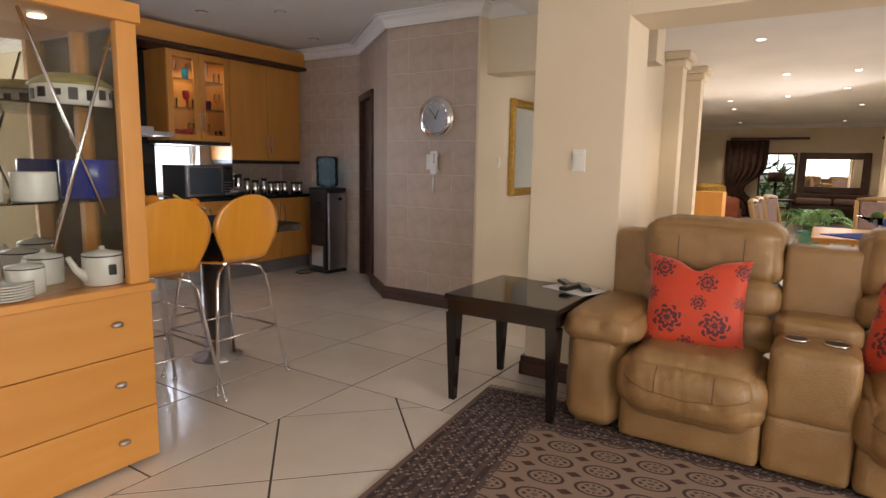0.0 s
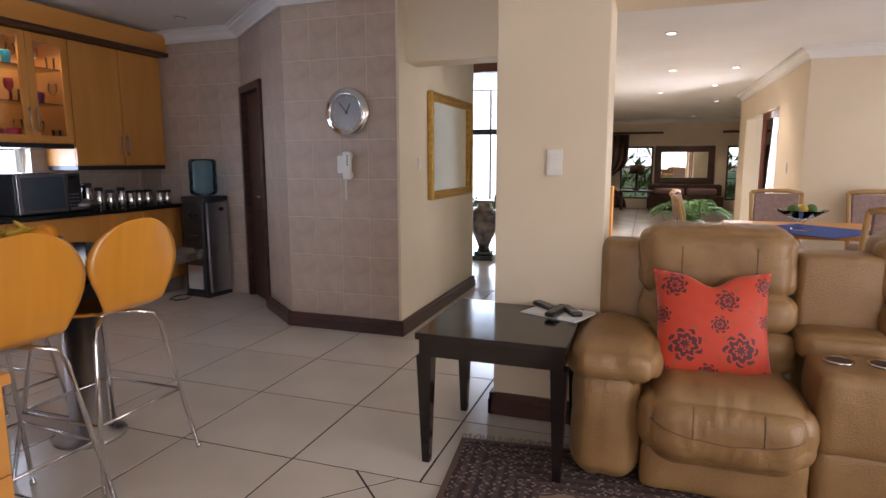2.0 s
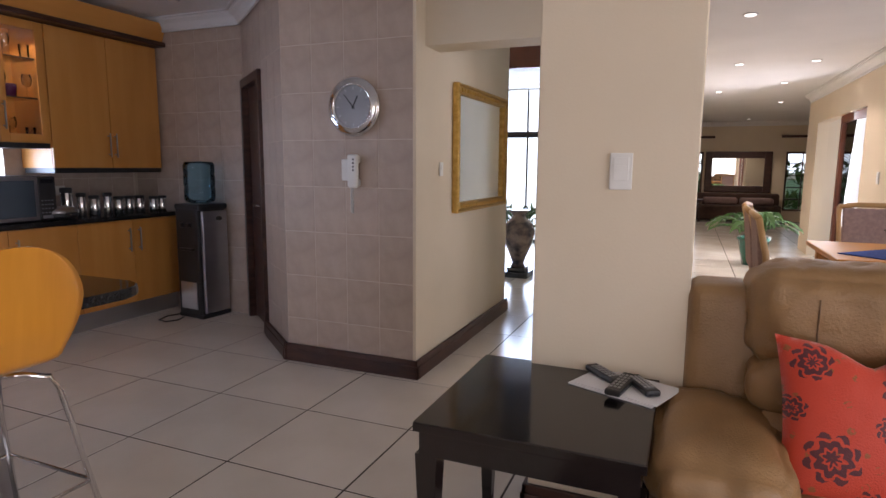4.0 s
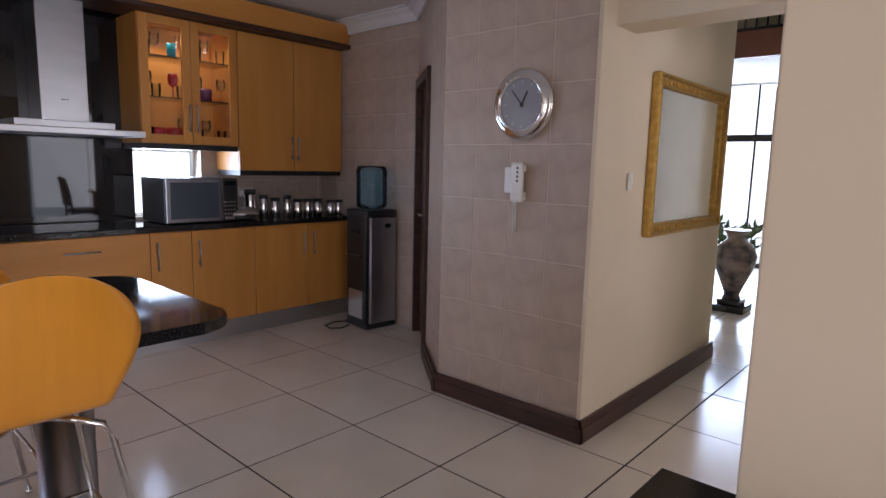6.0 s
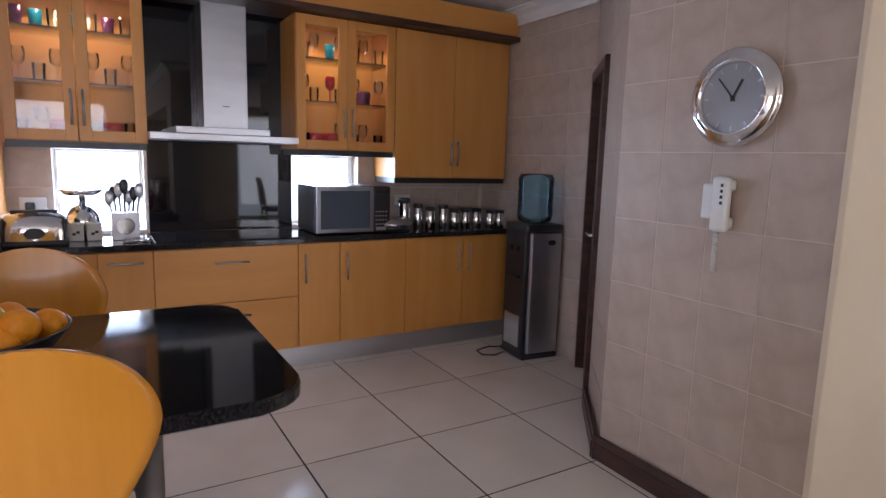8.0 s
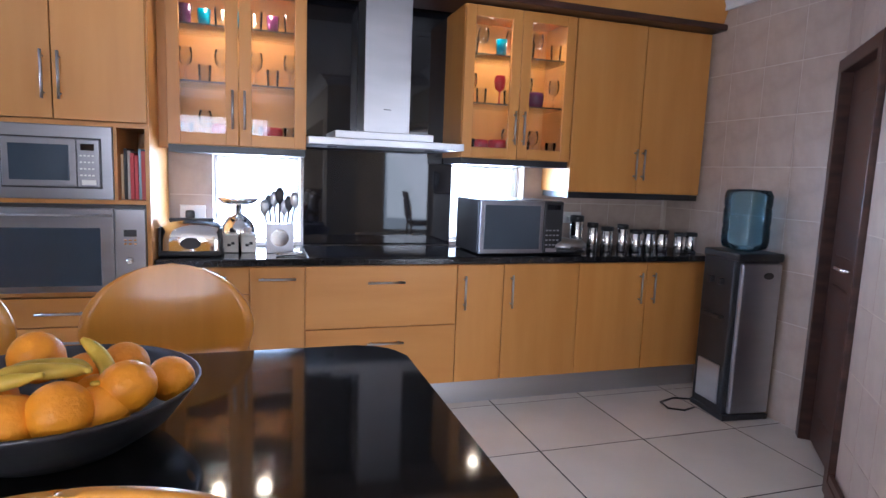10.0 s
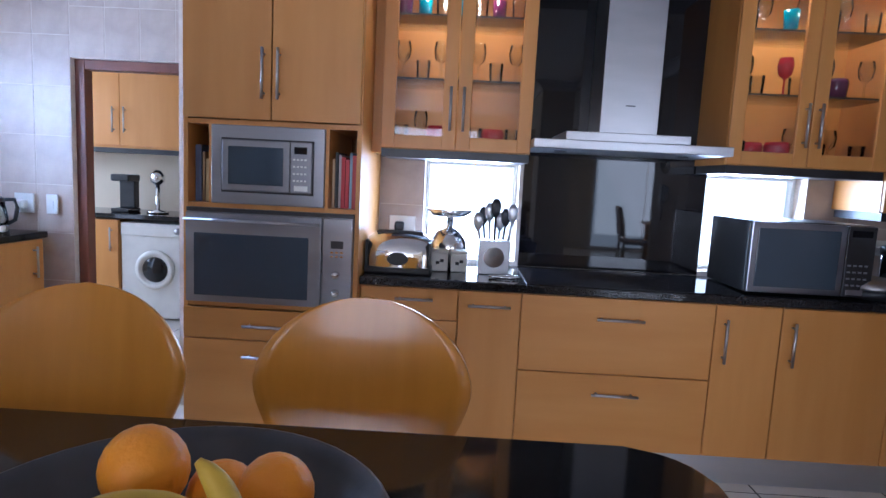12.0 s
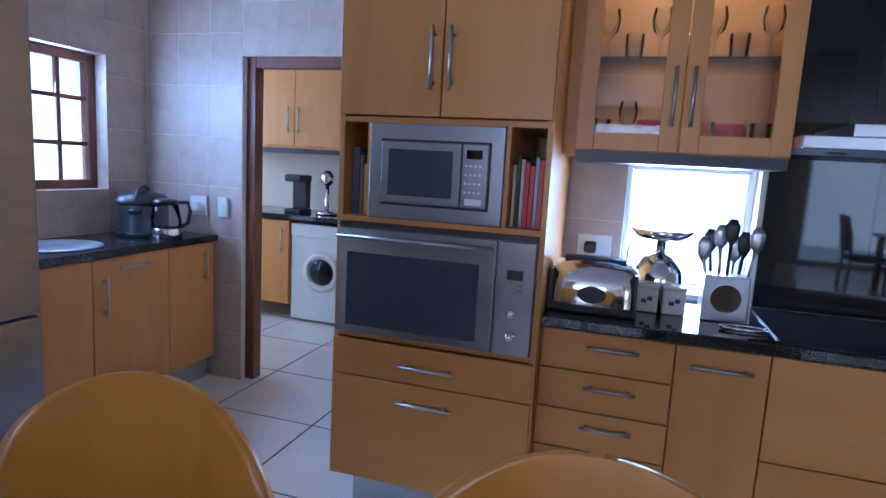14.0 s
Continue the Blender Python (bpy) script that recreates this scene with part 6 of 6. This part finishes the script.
curtain(pose(-1.75, 17.9, 0.02), 1.05, 2.06)
tagged(Shape().box(-1.75, 0.1, 17.86, 17.93, 2.09, 2.15, 0.01).done("curtain_pole", DARKWOOD), "dark wooden curtain pole", "curtain pole")
tagged(Shape().box(1.6, 3.0, 17.86, 17.93, 2.09, 2.15, 0.01).done("curtain_pole", DARKWOOD), "dark wooden curtain pole", "curtain pole")
so2 = root("sofa", pose(-1.75, 14.2, 0), "rust upholstered sofa with cushions", "sofa")
s = Shape()
puff(s, -0.9, 0.75, -0.5, 0.5, 0.05, 0.45, 0.08, 0.02, 0.003, 40, 8)
puff(s, -0.9, -0.6, -0.5, 0.5, 0.3, 0.9, 0.1, 0.03, 0.003, 41, 8)
puff(s, -0.9, 0.78, -0.62, -0.38, 0.1, 0.72, 0.1, 0.03, 0.003, 42, 8)
s.done("body", TERRACOTTA, so2, True)
s = Shape()
puff(s, -0.3, 0.3, -0.3, -0.1, 0.5, 0.85, 0.08, 0.04, 0.004, 43, 8)
tagged(s.done("cushion", GOLD, None, True, pose(-1.6, 14.25, 0.12)), "patterned cushion on the rust sofa", "cushion")
lam = root("table_lamp", pose(-0.55, 17.3, 0), "dark table lamp on a side table", "lamp")
Shape().box(-0.45, 0.45, -0.3, 0.3, 0.5, 0.55, 0.01).box(-0.4, -0.35, -0.25, 0.25, 0, 0.5).box(0.35, 0.4, -0.25, 0.25, 0, 0.5).done("side_table", DARKWOOD, lam)
Shape().lathe([(0.1, 0.55), (0.05, 0.6), (0.03, 0.8), (0.05, 0.95), (0.02, 1.0)], n=16).done("base", BLACK, lam, True)
Shape().lathe([(0.2, 1.0), (0.17, 1.24)], n=20).done("shade", CURTAIN, lam, True)
# Low dark sofa with two cushions, below the lounge mirror.
con = root("console_table", pose(0.7, 17.65, 0), "low dark lounge sofa under the mirror", "sofa")
Shape().box(-0.95, 0.95, -0.4, 0.3, 0.05, 0.42, 0.04, 3).box(-0.95, 0.95, 0.1, 0.33, 0.3, 0.7, 0.05, 3).done("body", CURTAIN, con)
Shape().box(-0.8, 0.0, -0.2, 0.12, 0.42, 0.6, 0.06, 3).box(0.05, 0.8, -0.2, 0.12, 0.42, 0.6, 0.06, 3).done("cushions", MAUVE, con)
sb = root("sideboard", pose(-1.1, 9.7, 0), "blond wooden sideboard beside a column", "sideboard")
Shape().box(-0.1, 0.35, -0.2, 0.2, 0.02, 0.95, 0.008).done("body", MAPLE, sb)

# ---- hall ----
vs = root("vase", pose(-2.35, 7.95, 0), "tall dark vase with pale painting on a stand", "vase")
Shape().box(-0.16, 0.16, -0.16, 0.16, 0, 0.07, 0.01).box(-0.11, 0.11, -0.11, 0.11, 0.07, 0.12, 0.01).done("stand", BLACKWOOD, vs)
Shape().lathe([(0.09, 0.12), (0.07, 0.17), (0.1, 0.25), (0.17, 0.42), (0.2, 0.56), (0.17, 0.66), (0.09, 0.72), (0.08, 0.76), (0.13, 0.82), (0.12, 0.82)], n=28).done("body", simple("painted_vase_glaze", (0.015, 0.015, 0.025), (0.26, 0.19, 0.15), 7, (0.15, 0.25), bump=0.0), vs, True)
ht = root("hall_table", pose(-1.98, 9.2, 0), "dark carved hall table", "table")
Shape().box(-0.3, 0.2, -0.4, 0.4, 0.72, 0.78, 0.01).box(-0.26, 0.16, -0.36, 0.36, 0.6, 0.72).done("top", BLACKWOOD, ht)
s = Shape()
for sx in (-0.24, 0.14):
    for sy in (-0.33, 0.33):
        s.tube([(sx, sy, 0.6), (sx * 1.15, sy * 1.1, 0.45), (sx * 0.9, sy * 0.92, 0.2), (sx * 1.1, sy * 1.05, 0.0)], 0.03, 8)
s.done("legs", BLACKWOOD, ht, True)
gd = root("picture", pose(-1.755, 9.4, 1.5, 0, 0, -90), "small framed picture on the hall wall", "picture")
s = Shape()
frame_bars(s, 0.11, 0.15, 0.025, -0.02, 0, 0.003)
s.done("frame", DARKWOOD, gd)
Shape().box(-0.09, 0.09, -0.01, -0.005, -0.13, 0.13).done("canvas", PAPER, gd)
rl = root("balcony_rail", Matrix(), "dark landing balustrade over the hall", "balustrade")
s = Shape().box(-4.4, -1.75, 8.78, 8.83, 3.65, 3.71, 0.01).box(-4.4, -1.75, 8.78, 8.83, 2.9, 2.94)
for i in range(24):
    s.tube([(-4.35 + i * 0.11, 8.805, 2.94), (-4.35 + i * 0.11, 8.805, 3.65)], 0.012, 6)
s.done("bars", BLACKWOOD, rl)
tagged(Shape().box(-4.35, -1.8, 8.76, 8.82, 2.62, 2.9).done("landing_edge", REDWOOD), "brown wooden edge of the landing", "landing", "", "structure")
s = Shape()
for i in range(90):
    c = Vector((random.uniform(-5, -2), 11.95 + random.uniform(-0.3, 0.3), random.uniform(0, 0.5)))
    for k in range(5):
        d = Vector((random.uniform(-1, 1), random.uniform(-1, 1), random.uniform(0.1, 1))).normalized()
        e = d.cross(Vector((0.3, 0.2, 0.9))).normalized() * 0.05
        s.bm.faces.new([s.bm.verts.new(p) for p in (c, c + d * 0.12 + e, c + d * 0.26, c + d * 0.12 - e)])
tagged(s.done("garden_shrubs", FOLIAGE), "low green shrubs outside the front door", "shrubs", "", "stuff")
s = Shape()
for i in range(160):
    c = Vector((random.uniform(-2.2, 3.2), 20.5 + random.uniform(-0.5, 0.5), random.uniform(0, 1.5)))
    for k in range(6):
        d = Vector((random.uniform(-1, 1), random.uniform(-1, 1), random.uniform(-0.1, 1))).normalized()
        e = d.cross(Vector((0.3, 0.2, 0.9))).normalized() * 0.06
        s.bm.faces.new([s.bm.verts.new(p) for p in (c, c + d * 0.2 + e, c + d * 0.45, c + d * 0.2 - e)])
tagged(s.done("garden_bushes", FOLIAGE), "green bushes outside the lounge windows", "bushes", "", "stuff")


# ---- recessed lights ----
def downlight(x, y, z, on, lamp=True):
    r = root("downlight", pose(x, y, z), "round recessed ceiling downlight" + (", lit" if on else ", unlit"), "ceiling light", "recessed lights")
    Shape().lathe([(0.055, -0.006), (0.055, -0.001), (0.04, -0.001), (0.04, -0.006)], n=20).done("ring", STEEL, r, True)
    Shape().lathe([(0.038, -0.010), (0.040, -0.0065)], n=18).done("bulb", LAMP_ON if on else PLASTIC, r)
    if on and lamp:
        li = new("downlight_lamp", bpy.data.lights.new("downlight_lamp", "SPOT"))
        li.data.energy, li.data.color, li.data.spot_size, li.data.spot_blend, li.data.shadow_soft_size = 52, (1, 0.84, 0.62), radians(115), 0.6, 0.04
        li.matrix_world = look((x, y, z - 0.06), (x, y, 0))


for x, y in ((-0.11, 6.2), (-0.02, 8.6), (0.73, 8.6), (-0.12, 11.2), (0.66, 10.4), (-1.03, 11.6), (-1.15, 13.2), (-1.4, 10.4), (0.95, 13.1), (-1.45, 17.0), (0.78, 17.1)):
    downlight(x, y, DC, True)
for x, y in ((-3.72, 3.65), (-4.3, 4.65), (-4.35, 3.3)):
    downlight(x, y, CEIL, False)
for x, y in ((-3.7, 1.2), (-1.2, 1.0), (1.0, 0.5)):
    downlight(x, y, CEIL, True, False)
downlight(-2.9, 9.6, 2.62, True)


# ---- wall tiles ----
def tile_wall(parent, m, u0, u1, z0, z1, holes=(), w=0.245, h=0.3):
    """Tiles on the plane u, z; m maps (u, out, z) to the world."""
    cache = {}
    n = max(1, round((u1 - u0) / w))
    w = (u1 - u0) / n
    z = z0
    while z < z1 - 0.02:
        hh = min(h, z1 - z)
        for i in range(n):
            u = u0 + i * w
            if any(u + w > a + 0.01 and u < b - 0.01 and z + hh > c + 0.01 and z < d - 0.01 for a, b, c, d in holes):
                continue
            key = (round(w, 3), round(hh, 3))
            if key not in cache:
                t = Shape().box(-w / 2 + 0.0022, w / 2 - 0.0022, 0, 0.002, -hh / 2 + 0.0022, hh / 2 - 0.0022, 0.0006, 1)
                ob = t.done("tile", WALLTILE, parent)
                cache[key] = ob.data
            else:
                ob = new("tile", cache[key])
                ob.parent = parent
            ob.matrix_basis = m @ Matrix.Translation((u + w / 2, 0, z + hh / 2))
        z += h


O = bpy.data.objects
# u along -x, out along -y
M1 = Matrix(((-1, 0, 0, -2.018), (0, -1, 0, 4.252), (0, 0, 1, 0), (0, 0, 0, 1)))
tile_wall(O["wall_clock"], M1, 0, 0.962, 0, 2.58)
M2 = Matrix.Translation((PA.x, PA.y, 0)) @ Matrix.Rotation(pang, 4, "Z") @ Matrix.Translation((0, -0.012, 0))
tile_wall(O["wall_pantry"], M2, 0, D0 - 0.022, 0, 2.58)
tile_wall(O["wall_pantry"], M2, D1 + 0.022, plen, 0, 2.58, w=0.1)
tile_wall(O["wall_pantry"], M2, D0 - 0.02, D1 + 0.02, DH + 0.022, 2.58)
M3 = Matrix(((-1, 0, 0, -4.05), (0, -1, 0, 5.132), (0, 0, 1, 0), (0, 0, 0, 1)))
tile_wall(O["wall_kitchen_end"], M3, 0, 1.32, 0, 2.58)
M4 = Matrix(((0, 1, 0, BX - 0.012), (1, 0, 0, 0), (0, 0, 1, 0), (0, 0, 0, 1)))
tile_wall(O["wall_kitchen_back"], M4, 1.70, 1.94, 0.91, 1.55)
tile_wall(O["wall_kitchen_back_end"], M4, 3.96, 5.12, 0.91, 1.55)
M5 = Matrix(((0, 1, 0, DX - 0.012), (1, 0, 0, 0), (0, 0, 1, 0), (0, 0, 0, 1)))
tile_wall(O["wall_scullery_side"], M5, -0.95, -0.262, 0, 2.58, w=0.23)
tile_wall(O["wall_scullery_above"], M5, -0.262, 0.6, 1.97, 2.58, w=0.23)
M6 = Matrix(((1, 0, 0, 0), (0, 1, 0, WY - 0.012), (0, 0, 1, 0), (0, 0, 0, 1)))
tile_wall(O["wall_window"], M6, DX, -5.52, 0.91, 2.58, w=0.29)
tile_wall(O["wall_window.001"], M6, -4.40, -3.4, 0.91, 2.58)
tile_wall(O["wall_window.002"], M6, -5.52, -4.40, 0.91, 1.16)
tile_wall(O["wall_window.003"], M6, -5.52, -4.40, 1.92, 2.58)

# ---- floor tiles ----
T = 0.62
G = 0.005
EX, EY = -1.72, 2.325      # edge of the slanting living room field
near = Shape().box(-T / 2 + G, T / 2 - G, -T / 2 + G, T / 2 - G, -0.012, 0, 0.001, 1).done("tile", TILE, floor)
tile_data = near.data
bpy.data.objects.remove(near)
rest = Shape()
for i in range(-13, 10):
    for j in range(-11, 27):
        x, y = EX + (i + 0.5) * T, EY + (j + 0.5) * T
        if x > EX and y < EY:
            continue
        if -6.2 < x < 0 and -1.4 < y < 8:
            o = new("tile", tile_data)
            o.parent = floor
            o.location = (x, y, 0)
        elif y < 18 and x > -9:
            rest.box(x - T / 2 + G, x + T / 2 - G, y - T / 2 + G, y + T / 2 - G, -0.012, 0)
# living room tiles laid at forty-five degrees
c45 = math.sqrt(0.5)
for i in range(-14, 15):
    for j in range(-14, 15):
        a, b = (i + 0.5) * T, (j + 0.5) * T
        bm2 = bmesh.new()
        bm2.faces.new([bm2.verts.new((-1.295 + c45 * ((a + p) - (b + q)), 2.222 + c45 * ((a + p) + (b + q)), 0)) for p, q in ((-T / 2 + G, -T / 2 + G), (T / 2 - G, -T / 2 + G), (T / 2 - G, T / 2 - G), (-T / 2 + G, T / 2 - G))])
        for co, no in (((0, EY - G, 0), (0, 1, 0)), ((EX + G, 0, 0), (-1, 0, 0)), ((4, 0, 0), (1, 0, 0)), ((0, -4, 0), (0, -1, 0))):
            if bm2.faces:
                bmesh.ops.bisect_plane(bm2, geom=bm2.verts[:] + bm2.edges[:] + bm2.faces[:], plane_co=co, plane_no=no, clear_outer=True)
        for f in bm2.faces:
            if f.calc_area() > 0.002:
                rest.prism([(v.co.x, v.co.y) for v in f.verts], -0.012, 0)
        bm2.free()
tagged(rest.done("tiles", TILE, floor), kind="stuff")
